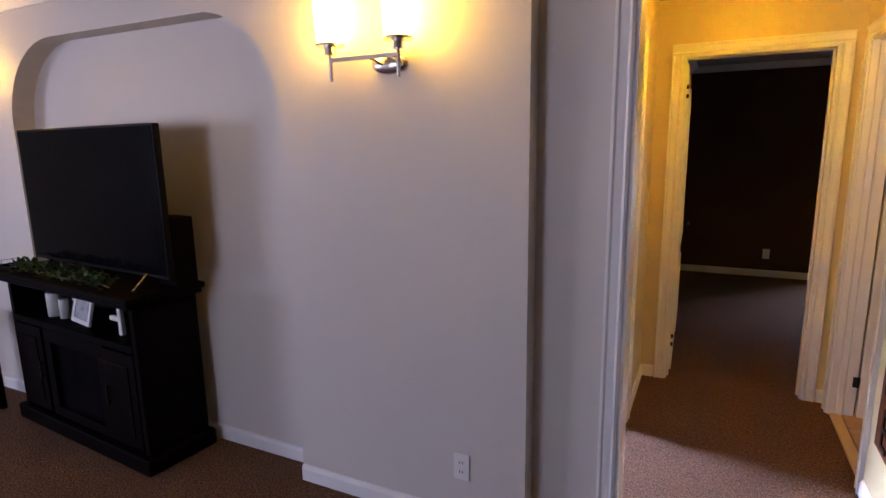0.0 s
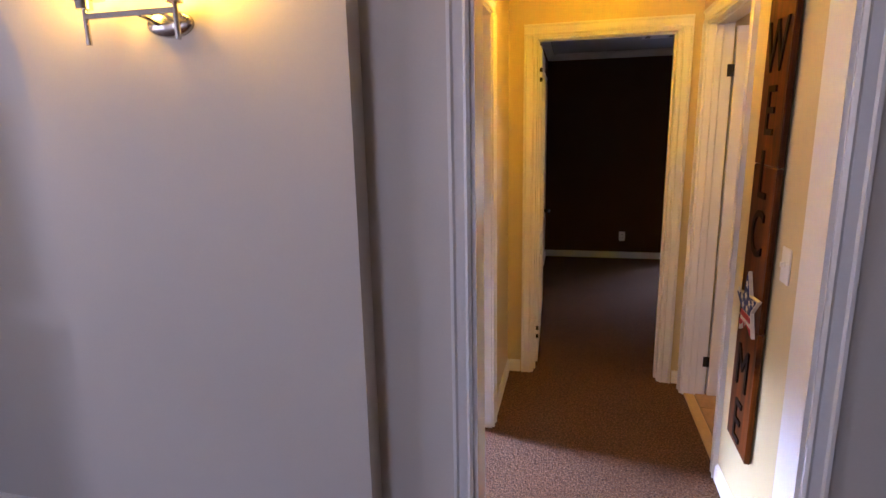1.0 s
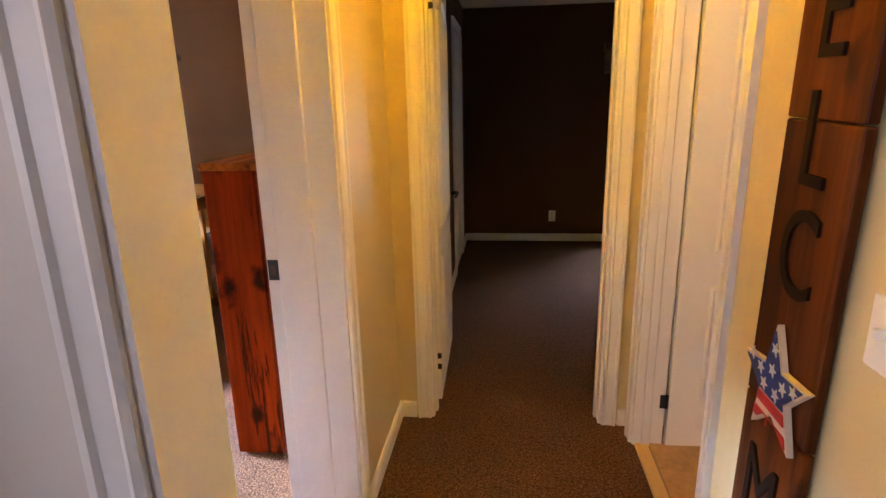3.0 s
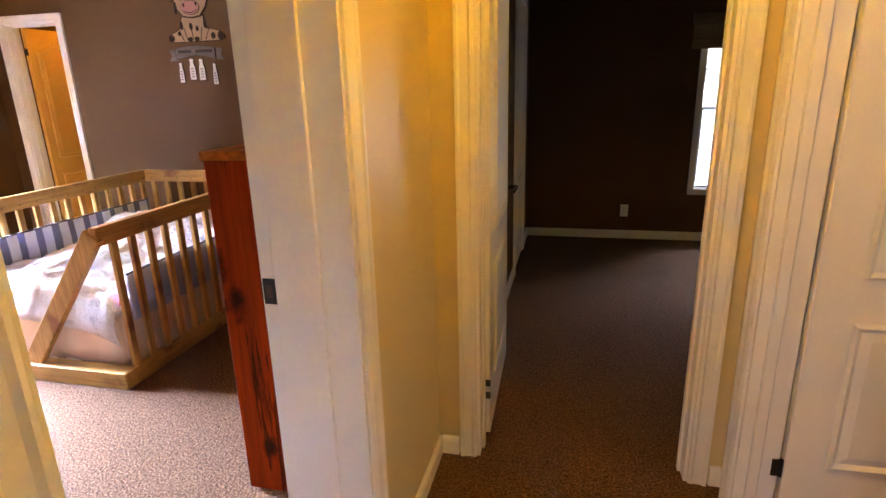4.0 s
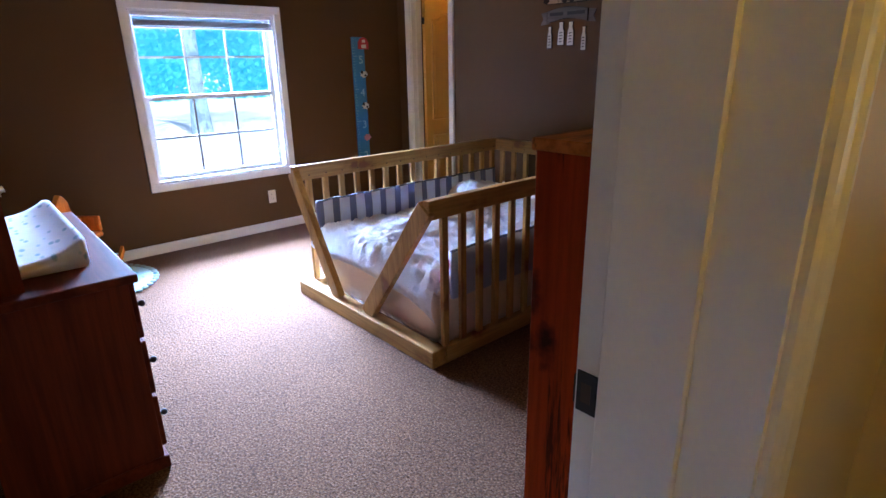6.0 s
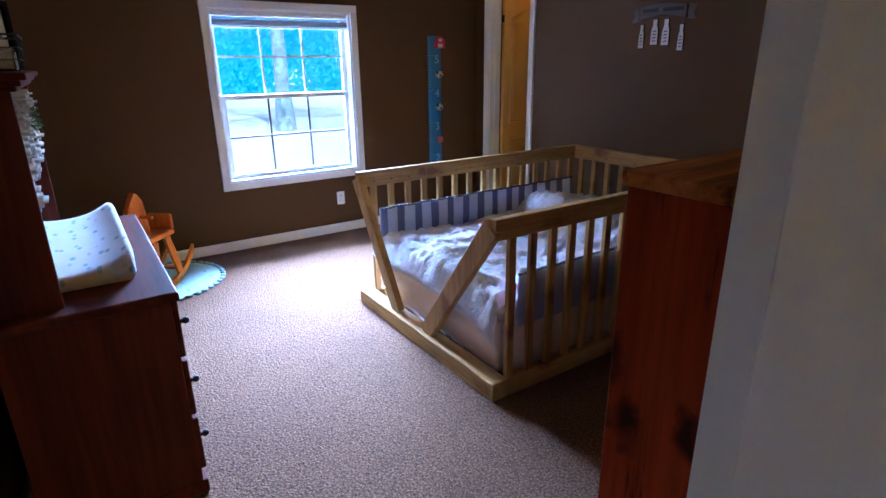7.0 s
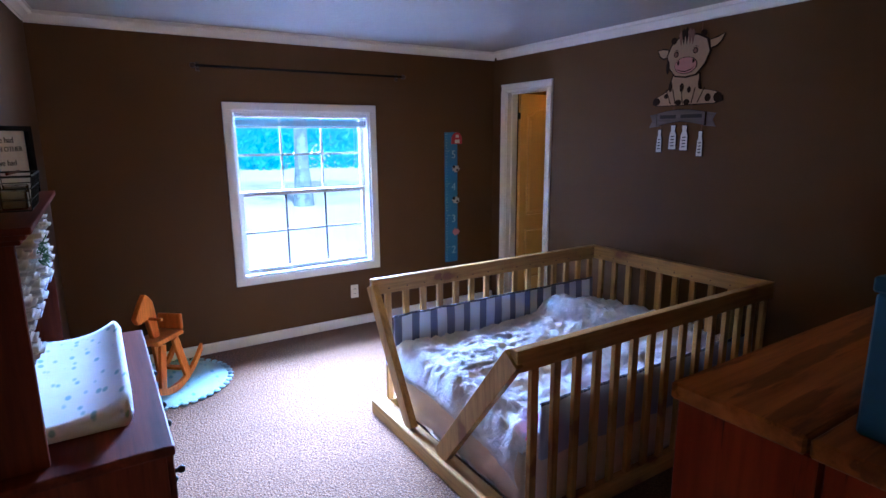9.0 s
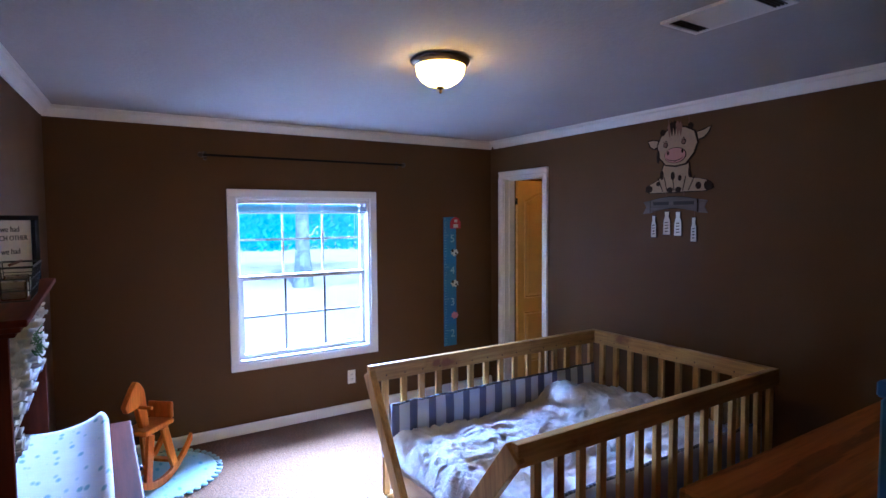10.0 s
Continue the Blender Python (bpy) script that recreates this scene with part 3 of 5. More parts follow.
# ---- lamps ----
GLASS_WARM = glow("lit_lamp_glass", (1.0, 0.52, 0.05), 27.0)
GLASS_HALL = glow("lit_hall_glass", (1.0, 0.53, 0.002), 30.0)
GLASS_CLOSET = glow("lit_closet_glass", (1.0, 0.44, 0.006), 15.0)
GLASS_SCONCE = glow("lit_sconce_glass", (1.0, 0.57, 0.05), 15.0)


def dome_light(place, glass, label):
    d = thing("ceiling_light", pose(*place), label, "ceiling light")
    part("base", lathe([(0.0, -0.004), (0.128, -0.004), (0.136, -0.010), (0.134, -0.020), (0.122, -0.026), (0.116, -0.034), (0.0, -0.034)], 40), BRONZE, d, "dark bronze base ring", True)
    part("glass_bowl", lathe([(0.0, -0.128), (0.030, -0.126), (0.062, -0.116), (0.090, -0.097), (0.108, -0.070), (0.114, -0.0345)], 40), glass, d, "lit frosted glass bowl", True)
    part("finial", lathe([(0.0, -0.158), (0.006, -0.155), (0.008, -0.148), (0.004, -0.143), (0.010, -0.137), (0.018, -0.131), (0.018, -0.127)], 16), BRONZE, d, "bronze finial", True)
    return d


dome_light((-2.566, 3.81, H), GLASS_WARM, "lit dome ceiling light with a bronze ring")
dome_light((0.28, 2.70, H), GLASS_HALL, "lit dome ceiling light in the hall")
GLASS_BATH = glow("lit_bath_glass", (1.0, 0.72, 0.50), 8.0)
dome_light((1.75, 2.55, H), GLASS_BATH, "lit dome ceiling light in the bathroom")
dome_light((-4.0, 6.35, H), GLASS_CLOSET, "lit dome ceiling light in the closet")


def sconce(x):
    s = thing("wall_sconce", pose(x, YS, 1.84), "brushed nickel wall sconce with two lit glass shades", "wall lamp", "living room sconces")
    bm = lathe([(0.0, 0.0), (0.062, 0.0), (0.062, 0.010), (0.054, 0.018), (0.0, 0.018)], 32)
    bmesh.ops.transform(bm, matrix=pose(0.06, 0, 0, 90) @ Matrix.Diagonal((1.2, 0.6, 1, 1)), verts=bm.verts)
    part("back_plate", bm, CHROME, s, "", True)
    bm = bmesh.new()
    rod(bm, (0.03, -0.016, 0.0), (0.03, -0.085, 0.012), 0.006)
    rod(bm, (0.10, -0.016, 0.0), (0.10, -0.085, 0.012), 0.006)
    box(bm, -0.148, 0.148, -0.094, -0.082, 0.010, 0.024)
    part("arm", bm, CHROME, s)
    for sx in (-0.145, 0.145):
        bm = bmesh.new()
        rod(bm, (sx, -0.088, -0.058), (sx, -0.088, 0.055), 0.0075)
        part("stem", bm, CHROME, s)
        bm = bmesh.new()
        rod(bm, (sx, -0.088, 0.036), (sx, -0.088, 0.066), 0.022, 24)
        rod(bm, (sx, -0.088, 0.066), (sx, -0.088, 0.074), 0.054, 36)
        part("cup", bm, CHROME, s)
        sh = lathe([(0.0, 0.0), (0.043, 0.0), (0.048, 0.004), (0.058, 0.20), (0.055, 0.20)], 36)
        bmesh.ops.translate(sh, verts=sh.verts, vec=(sx, -0.088, 0.0745))
        part("shade", sh, GLASS_SCONCE, s, "lit frosted glass shade", True)
    return s


sconce(-1.045)
sconce(-3.97)


# ---- electrics ----
def plate(name, m, label, kind):
    """A cover plate that faces local -y, with its centre at the origin."""
    p = thing(name, m, label, "socket" if kind == "outlet" else "switch", "sockets" if kind == "outlet" else "")
    part("cover", boxes((-0.035, 0.035, -0.006, -0.0005, -0.057, 0.057), bev=0.0025), PLASTIC, p)
    if kind == "outlet":
        for z in (-0.02, 0.02):
            r = part("receptacle", boxes((-0.016, 0.016, -0.0085, -0.0062, z - 0.014, z + 0.014), bev=0.001), PLASTIC, p)
            for x in (-0.006, 0.006):
                part("slot", boxes((x - 0.0015, x + 0.0015, -0.0092, -0.0086, z - 0.004, z + 0.006)), BLACK, r)
    else:
        part("toggle", boxes((-0.005, 0.005, -0.020, -0.0062, -0.003, 0.012), bev=0.001), PLASTIC, p)
    return p


plate("wall_outlet", pose(-0.712, YS, 0.275), "white double wall outlet on the living room wall", "outlet")
plate("wall_outlet", pose(0.73, YR, 0.265), "white double wall outlet on the dark wall", "outlet")
plate("wall_outlet", pose(XW, 4.237, 0.302, 0, 0, 90), "white double wall outlet under the window", "outlet")
plate("light_switch", pose(XR, 2.03, 1.095, 0, 0, -90), "white toggle light switch beside the welcome sign", "switch")


def vent(place, sx, sy, label):
    v = thing("ceiling_vent", pose(*place), label, "air vent")
    part("frame", boxes((-sx, sx, -sy, -sy + 0.02, -0.012, -0.001), (-sx, sx, sy - 0.02, sy, -0.012, -0.001), (-sx, -sx + 0.02, -sy + 0.02, sy - 0.02, -0.012, -0.001), (sx - 0.02, sx, -sy + 0.02, sy - 0.02, -0.012, -0.001)), TRIM, v)
    part("cover", boxes((-sx + 0.07, sx - 0.07, -sy + 0.02, sy - 0.02, -0.011, -0.004)), TRIM, v)
    for side in (-1, 1):
        for i in range(4):
            x = side * (sx - 0.028 - i * 0.0125)
            part("slat", boxes((x - 0.0018, x + 0.0018, -sy + 0.02, sy - 0.02, -0.011, -0.002)), BRONZE, v)
        xa, xb = sorted((side * (sx - 0.02), side * (sx - 0.07)))
        part("backing", boxes((xa, xb, -sy + 0.02, sy - 0.02, -0.0018, -0.0008)), BLACK, v)
    return v


vent((-1.54, 4.37, H), 0.19, 0.11, "white ceiling air vent with dark louvres")
vent((0.90, 5.92, H), 0.15, 0.13, "white ceiling air vent in the dark room")

rodt = thing("curtain_rod", pose(XW, 3.91, 2.098), "thin dark curtain rod above the window", "curtain rod")
bm = bmesh.new()
rod(bm, (0.06, -0.80, 0), (0.06, 0.80, 0), 0.0085, 12)
part("pole", bm, surface("dark_rod_paint", (0.006, 0.004, 0.003), 0.6, spec=0.05), rodt)
for y in (-0.80, 0.80):
    bm = bmesh.new()
    bmesh.ops.create_uvsphere(bm, u_segments=14, v_segments=8, radius=0.019, matrix=Matrix.Translation((0.06, y * 1.018, 0)))
    part("finial", bm, BRONZE, rodt, "", True)
    part("bracket", boxes((0.0008, 0.010, y * 0.97 - 0.012, y * 0.97 + 0.012, -0.03, 0.03), (0.010, 0.053, y * 0.97 - 0.004, y * 0.97 + 0.004, -0.006, 0.002)), BRONZE, rodt)

# ---- crib bed ----
crib = thing("crib_bed", pose(-2.5, 4.575, 0), "knotty pine house-style crib bed with slatted rails", "bed")
X1, Y1, T = 0.64, 0.895, 0.83
for sx in (-1, 1):
    bm = bmesh.new()
    xa, xb = sorted((sx * X1, sx * (X1 - 0.040)))
    box(bm, xa, xb, -Y1, Y1, T - 0.090, T)
    part("top_rail", bevelled(bm, 0.004), PINE["y"], crib)
    part("base_beam", boxes((xa, xb, -Y1 + 0.09, Y1, 0.0, 0.09), bev=0.004), PINE["y"], crib)
    for i in range(15):
        y = -Y1 + 0.10 + i * (2 * Y1 - 0.16) / 14
        bm = boxes((xa + 0.010, xb - 0.006, y - 0.019, y + 0.019, 0.09, T - 0.090), bev=0.003)
        part("slat", bm, PINE["z"], crib)
part("top_rail", boxes((-X1 + 0.040, X1 - 0.040, Y1 - 0.040, Y1, T - 0.090, T), bev=0.004), PINE["x"], crib)
part("base_beam", boxes((-X1 + 0.040, X1 - 0.040, Y1 - 0.040, Y1, 0.0, 0.09), bev=0.004), PINE["x"], crib)
for i in range(10):
    x = -X1 + 0.10 + i * (2 * X1 - 0.20) / 9
    part("slat", boxes((x - 0.019, x + 0.019, Y1 - 0.032, Y1 - 0.008, 0.09, T - 0.090), bev=0.003), PINE["z"], crib)
part("base_beam", boxes((-X1 - 0.03, X1 + 0.0, -Y1, -Y1 + 0.09, 0.0, 0.09), bev=0.005), PINE["x"], crib)
for sx, foot in ((-1, -0.255), (1, 0.05)):
    bm = bmesh.new()
    beam(bm, (sx * (X1 - 0.022), -Y1 + 0.006, T - 0.035), (foot, -Y1 + 0.040, 0.088), 0.088, 0.040, (1, 0, 0))
    part("brace", bevelled(bm, 0.004), PINE["z"], crib, "slanting pine brace")
bm = bmesh.new()
for sx in (-1, 1):
    for i in range(15):
        y = -Y1 + 0.10 + i * (2 * Y1 - 0.16) / 14
        xi = sx * (X1 - 0.040)
        rod(bm, (xi - sx * 0.0004, y, T - 0.062), (xi - sx * 0.0016, y, T - 0.062), 0.0045, 8)
for i in range(10):
    x = -X1 + 0.10 + i * (2 * X1 - 0.20) / 9
    rod(bm, (x, Y1 - 0.0404, T - 0.062), (x, Y1 - 0.0416, T - 0.062), 0.0045, 8)
tagged(part("screw_heads", bm, BRONZE, crib, "dark screw heads"), kind="stuff")


def cloth(name, base, spots=None, stripes=None, rough=0.9):
    m, nt, b = nodes_of(name)
    co = nt.nodes.new("ShaderNodeTexCoord").outputs["Object"]
    n1, n2 = noise_node(nt, co, 5), noise_node(nt, co, 240, 2)
    c = ramp(nt, n1.outputs[0], [(0.3, tone(base, 0.9)), (0.7, tone(base, 1.05))])
    if stripes:
        w = nt.nodes.new("ShaderNodeTexWave")
        w.bands_direction, w.inputs["Scale"].default_value = "Y", stripes[1]
        w.inputs["Distortion"].default_value = 0.6
        nt.links.new(co, w.inputs["Vector"])
        c = mixed(nt, c, stripes[0], ramp(nt, w.outputs[0], [(0.58, (0.0,) * 3), (0.68, (1.0,) * 3)]))
    if spots:
        v = nt.nodes.new("ShaderNodeTexVoronoi")
        v.inputs["Scale"].default_value = spots[1]
        mp = nt.nodes.new("ShaderNodeMapping")
        mp.inputs["Scale"].default_value = (0.6, 1.3, 1.0)
        nt.links.new(co, mp.inputs[0])
        nt.links.new(mp.outputs[0], v.inputs["Vector"])
        c = mixed(nt, c, spots[0], ramp(nt, v.outputs["Distance"], [(0.16, (0.8,) * 3), (0.30, (0.0,) * 3)]))
    nt.links.new(c, b.inputs["Base Color"])
    b.inputs["Roughness"].default_value, b.inputs["Sheen Weight"].default_value = rough, 0.2
    bumped(nt, b, n2.outputs[0], 0.25, 0.001)
    return m


LINEN = cloth("white_bedding", (0.80, 0.79, 0.82), ((0.62, 0.62, 0.66), 16))
ln = LINEN.node_tree
lco = ln.nodes.new("ShaderNodeTexCoord").outputs["Object"]
crease = noise_node(ln, lco, 13, 4, 0.6)
crease.inputs["Distortion"].default_value = 0.8
less, away = ln.nodes.new("ShaderNodeMath"), ln.nodes.new("ShaderNodeMath")
less.operation, away.operation = "SUBTRACT", "ABSOLUTE"
less.inputs[1].default_value = 0.5
ln.links.new(crease.outputs[0], less.inputs[0])
ln.links.new(less.outputs[0], away.inputs[0])
bumped(ln, ln.nodes["Principled BSDF"], away.outputs[0], 0.5, 0.04)
SHEET = cloth("mattress_ticking", (0.80, 0.66, 0.54))
STRIPE = cloth("striped_bumper", (0.62, 0.72, 0.95), None, ((0.11, 0.14, 0.32), 2.6))
BUMPER = cloth("blue_bumper", (0.30, 0.33, 0.50))
NAVY = cloth("navy_binding", (0.03, 0.035, 0.07))

matt = thing("mattress", pose(-2.5, 4.545, 0.0), "thick white mattress in the crib bed", "mattress")
bm = bmesh.new()
box(bm, -0.575, 0.575, -0.745, 0.84, 0.035, 0.36)
bmesh.ops.subdivide_edges(bm, edges=bm.edges, cuts=10, use_grid_fill=True)
bmesh.ops.bevel(bm, geom=[e for e in bm.edges if len(e.link_faces) == 2 and e.calc_face_angle(0) > 1.0], offset=0.05, segments=4, affect="EDGES")
for v in bm.verts:
    v.co += v.co.normalized() * (0.012 * noise.noise(v.co * 5.0) + 0.012 * max(0.0, 1 - abs(noise.noise(Vector((v.co.x * 4, v.co.y * 4, v.co.z * 11)))) * 4))
part("mattress_body", bm, SHEET, matt, "", True)


def duvet():
    """A rumpled quilt that lies on the mattress and falls over its foot."""
    bm, nx, ny = bmesh.new(), 120, 170
    rows = []
    for j in range(ny + 1):
        s = j / ny * 1.80
        row = []
        for i in range(nx + 1):
            u = i / nx * 2 - 1
            hem = 0.075 + 0.035 * noise.noise(Vector((u * 2.1, 3.0, 0))) + 0.12 * max(0.0, u) ** 2
            if s < hem:
                k = s / hem
                y, z = -0.758 - 0.040 * math.sin(k * math.pi * 0.62 + 0.5), 0.375 - (1 - k) * hem * 0.95
                top = 0.0
            else:
                y, top = -0.775 + (s - hem), 1.0
                z = 0.375 + 0.035 * min(1.0, (s - hem) / 0.05) ** 0.5
            x = u * 0.575
            p = Vector((x * 3.2, s * 2.6, 0.0))
            ridge = 1 - abs(noise.noise(p * 1.5 + Vector((9, 2, 0)))) * 2
            fine = 1 - abs(noise.noise(p * 5.5 + Vector((1, 7, 3)))) * 2
            warp = p + Vector((noise.noise(p * 1.1), noise.noise(p * 1.1 + Vector((5, 5, 5))), 0)) * 0.6
            crease = 1 - abs(noise.noise(warp * 3.2 + Vector((3, 1, 4)))) * 3
            fold = 1 - abs(noise.noise(Vector((warp.x * 2.2, warp.y * 7.5, 6.0)))) * 3.2
            wr = 0.024 * max(0, ridge) ** 2 + 0.014 * max(0, fine) ** 2 + 0.022 * noise.noise(p * 0.7) + 0.010 * max(0, crease) + 0.008 * max(0, fold) + 0.006 * max(0, 1 - abs(noise.noise(warp * 9.0)) * 3)
            side = 1 - min(1.0, (1 - abs(u)) / 0.10)
            z += top * (wr + 0.035 * (1 - abs(u) ** 3)) - 0.05 * side * top
            if top:
                roll = math.exp(-((y - 0.30 + 0.12 * u + 0.06 * noise.noise(p)) / 0.10) ** 2)
                pillow = max(0.0, 1 - ((y - 0.52) / 0.26) ** 2) * max(0.0, 1 - ((u + 0.05) / 0.95) ** 4)
                z += 0.065 * roll + 0.10 * pillow ** 0.7
            else:
                y -= 0.012 * max(0, ridge) + 0.004 * fine
            y = min(y, 0.835)
            row.append(bm.verts.new((x, y, z)))
        rows.append(row)
    for a, b in zip(rows, rows[1:]):
        for i in range(nx):
            bm.faces.new((a[i], a[i + 1], b[i + 1], b[i]))
    bmesh.ops.solidify(bm, geom=bm.faces[:], thickness=0.012)
    return bm


dv = whole("duvet", duvet(), LINEN, "rumpled white quilted duvet on the mattress", "duvet", pose(-2.5, 4.545, 0.0), "", True)


def bumper(x, y0, y1, z0, z1, material, label):
    b = thing("crib_bumper", pose(x, (y0 + y1) / 2, z0), label, "crib bumper", "crib bumpers")
    n, bm, trim = 60, bmesh.new(), bmesh.new()
    L, pts = (y1 - y0) / 2, []
    for i in range(n + 1):
        y = -L + 2 * L * i / n
        w = 0.006 * math.sin(i * 0.9) + 0.006 * noise.noise(Vector((i * 0.3, x, 0)))
        h = (z1 - z0) + 0.012 * noise.noise(Vector((i * 0.16, 4, x)))
        pts.append((y, w, h))
    ring = [[bm.verts.new((w + dx, y, z)) for dx, z in ((-0.011, 0), (0.011, 0), (0.014, h * 0.5), (0.010, h), (-0.010, h), (-0.014, h * 0.5))] for y, w, h in pts]
    for a, c in zip(ring, ring[1:]):
        for k in range(6):
            bm.faces.new((a[k], a[(k + 1) % 6], c[(k + 1) % 6], c[k]))
    bm.faces.new(ring[0])
    bm.faces.new(ring[-1])
    part("pad", bm, material, b, "", True)
    for (y, w, h), (yb, wb, hb) in zip(pts, pts[1:]):
        rod(trim, (w, y, h), (wb, yb, hb), 0.010, 6)
    part("binding", trim, NAVY, b, "navy binding", True)
    return b


bumper(-2.5 - 0.580, 3.80, 5.40, 0.375, 0.60, STRIPE, "blue and white striped padded crib bumper")
bumper(-2.5 + 0.582, 3.86, 5.40, 0.30, 0.54, BUMPER, "plain blue padded crib bumper")
bm = bmesh.new()
for k in range(3):
    beam(bm, (-1.935, 3.84 + 0.01 * k, 0.50), (-1.93 + 0.02 * k, 3.80, 0.40 - 0.05 * k), 0.012, 0.004, (0, 1, 0))
whole("ribbon", bm, surface("pink_ribbon", (0.75, 0.10, 0.25), 0.6), "pink ribbon tied to the crib rail", "ribbon")

# ---- cedar cabinet ----
cab = thing("cedar_cabinet", pose(-0.868, 3.165, 0), "low cabinet of red cedar planks with dark knots", "cabinet")
CT = 1.235
part("end_plank", boxes((0.0, 0.198, 0.0, 0.030, 0.012, CT - 0.028), bev=0.003), CEDAR["z"], cab)
part("end_plank", boxes((0.204, 0.378, 0.002, 0.030, 0.012, CT - 0.028), bev=0.003), CEDAR["z"], cab)
part("back_panel", boxes((0.360, 0.378, 0.030, 1.15, 0.012, CT - 0.028)), CEDAR["y"], cab)
part("end_plank", boxes((0.0, 0.378, 1.15, 1.18, 0.012, CT - 0.028), bev=0.003), CEDAR["z"], cab)
for z in (0.10, 0.48, 0.84):
    part("shelf", boxes((0.004, 0.360, 0.030, 1.15, z, z + 0.022)), CEDAR["y"], cab)
for k, (xa, xb) in enumerate(((-0.008, 0.186), (0.190, 0.385))):
    part("top_plank", boxes((xa, xb, -0.010, 1.19, CT - 0.028, CT), bev=0.004), wood("pine_top_" + "ab"[k], (0.55, 0.185, 0.028), (0.26, 0.070, 0.011), (1, 0.06, 1), 0.55, (0.03, 0.010, 0.004), 8, 0.0, 0.04, 0.5), cab, "orange pine top plank")
bk = thing("storage_box", pose(-0.655, 3.215, CT, 0, 0, -6), "dark blue box standing on the cedar cabinet", "box")
part("box_body", boxes((0.0, 0.145, 0.0, 0.10, 0.0, 0.185), bev=0.004), surface("blue_card", (0.02, 0.11, 0.22), 0.5, var=0.12), bk)
part("lid", boxes((-0.003, 0.148, -0.003, 0.103, 0.185, 0.205), bev=0.003), surface("blue_lid", (0.015, 0.08, 0.17), 0.5), bk)

# ---- changing dresser, hutch and what lies on them ----
DX = -2.520
dr = thing("dresser", pose(DX, 2.075, 0), "cherry-stained wooden dresser used as a changing table", "dresser")
part("body", boxes((-0.51, 0.50, 0.0, 0.450, 0.05, 0.745), bev=0.003), CHERRY["z"], dr)
part("plinth", boxes((-0.52, 0.505, 0.0, 0.465, 0.0, 0.05), bev=0.004), CHERRY["x"], dr)
part("top", boxes((-0.565, 0.560, 0.0, 0.470, 0.745, 0.775), bev=0.006, seg=2), CHERRY["x"], dr)
for k, z in enumerate((0.08, 0.30, 0.52)):
    for xa, xb in ((-0.49, -0.005), (0.005, 0.48)):
        dw = part("drawer", boxes((xa, xb, 0.451, 0.469, z, z + 0.205), bev=0.004), CHERRY["x"], dr)
        for xk in (xa + 0.1, xb - 0.05):
            bm = bmesh.new()
            rod(bm, (xk, 0.4695, z + 0.105), (xk, 0.483, z + 0.105), 0.007, 10)
            bmesh.ops.create_uvsphere(bm, u_segments=14, v_segments=8, radius=0.012, matrix=Matrix.Translation((xk, 0.489, z + 0.105)))
            part("knob", bm, BLACK, dw, "black round knob", True)

hu = thing("hutch", pose(DX, 2.075, 0.775), "dark cherry hutch with a moulded top shelf", "hutch")
for xa, xb in ((-0.545, -0.522), (0.475, 0.498)):
    part("side_panel", boxes((xa, xb, 0.001, 0.185, 0.0, 0.585), bev=0.002), CHERRY["z"], hu)
part("back_panel", boxes((-0.522, 0.475, 0.001, 0.010, 0.0, 0.585)), CHERRY["z"], hu)
bm = bmesh.new()
for z0, z1, g in ((0.585, 0.598, 0.0), (0.598, 0.612, 0.012), (0.612, 0.630, 0.026)):
    box(bm, -0.56 - g, 0.51 + g, 0.0, 0.200 + g, z0, z1)
part("top_shelf", bevelled(bm, 0.004), CHERRY["x"], hu)

pad = thing("changing_pad", pose(-2.575, 2.080, 0.776), "white contoured changing pad with small teal print", "changing pad")
bm = bmesh.new()
prof = []
for i in range(25):
    s = i / 24
    prof.append((0.005 + 0.370 * s, 0.050 + 0.055 * abs(2 * s - 1) ** 2.4))
loop = [(0.0, 0.012), (0.0, 0.085)] + prof + [(0.383, 0.085), (0.383, 0.012)]
rings = []
for k in range(21):
    x = -0.42 + 0.84 * k / 20
    shrink = 1 - 0.10 * max(0, abs(k - 10) / 10 - 0.85) / 0.15
    rings.append([bm.verts.new((x, 0.19 + (y - 0.19) * shrink, 0.012 + (z - 0.012) * shrink + 0.0025 * noise.noise(Vector((x * 9, y * 9, z))))) for y, z in loop])
for a, b in zip(rings, rings[1:]):
    for i in range(len(loop)):
        j = (i + 1) % len(loop)
        bm.faces.new((a[i], a[j], b[j], b[i]))
bm.faces.new(rings[0])
bm.faces.new(rings[-1])
bmesh.ops.translate(bm, verts=bm.verts, vec=(0, 0, -0.012))
part("cover", bm, cloth("pad_cover", (0.74, 0.77, 0.80), ((0.12, 0.36, 0.42), 21)), pad, "", True)

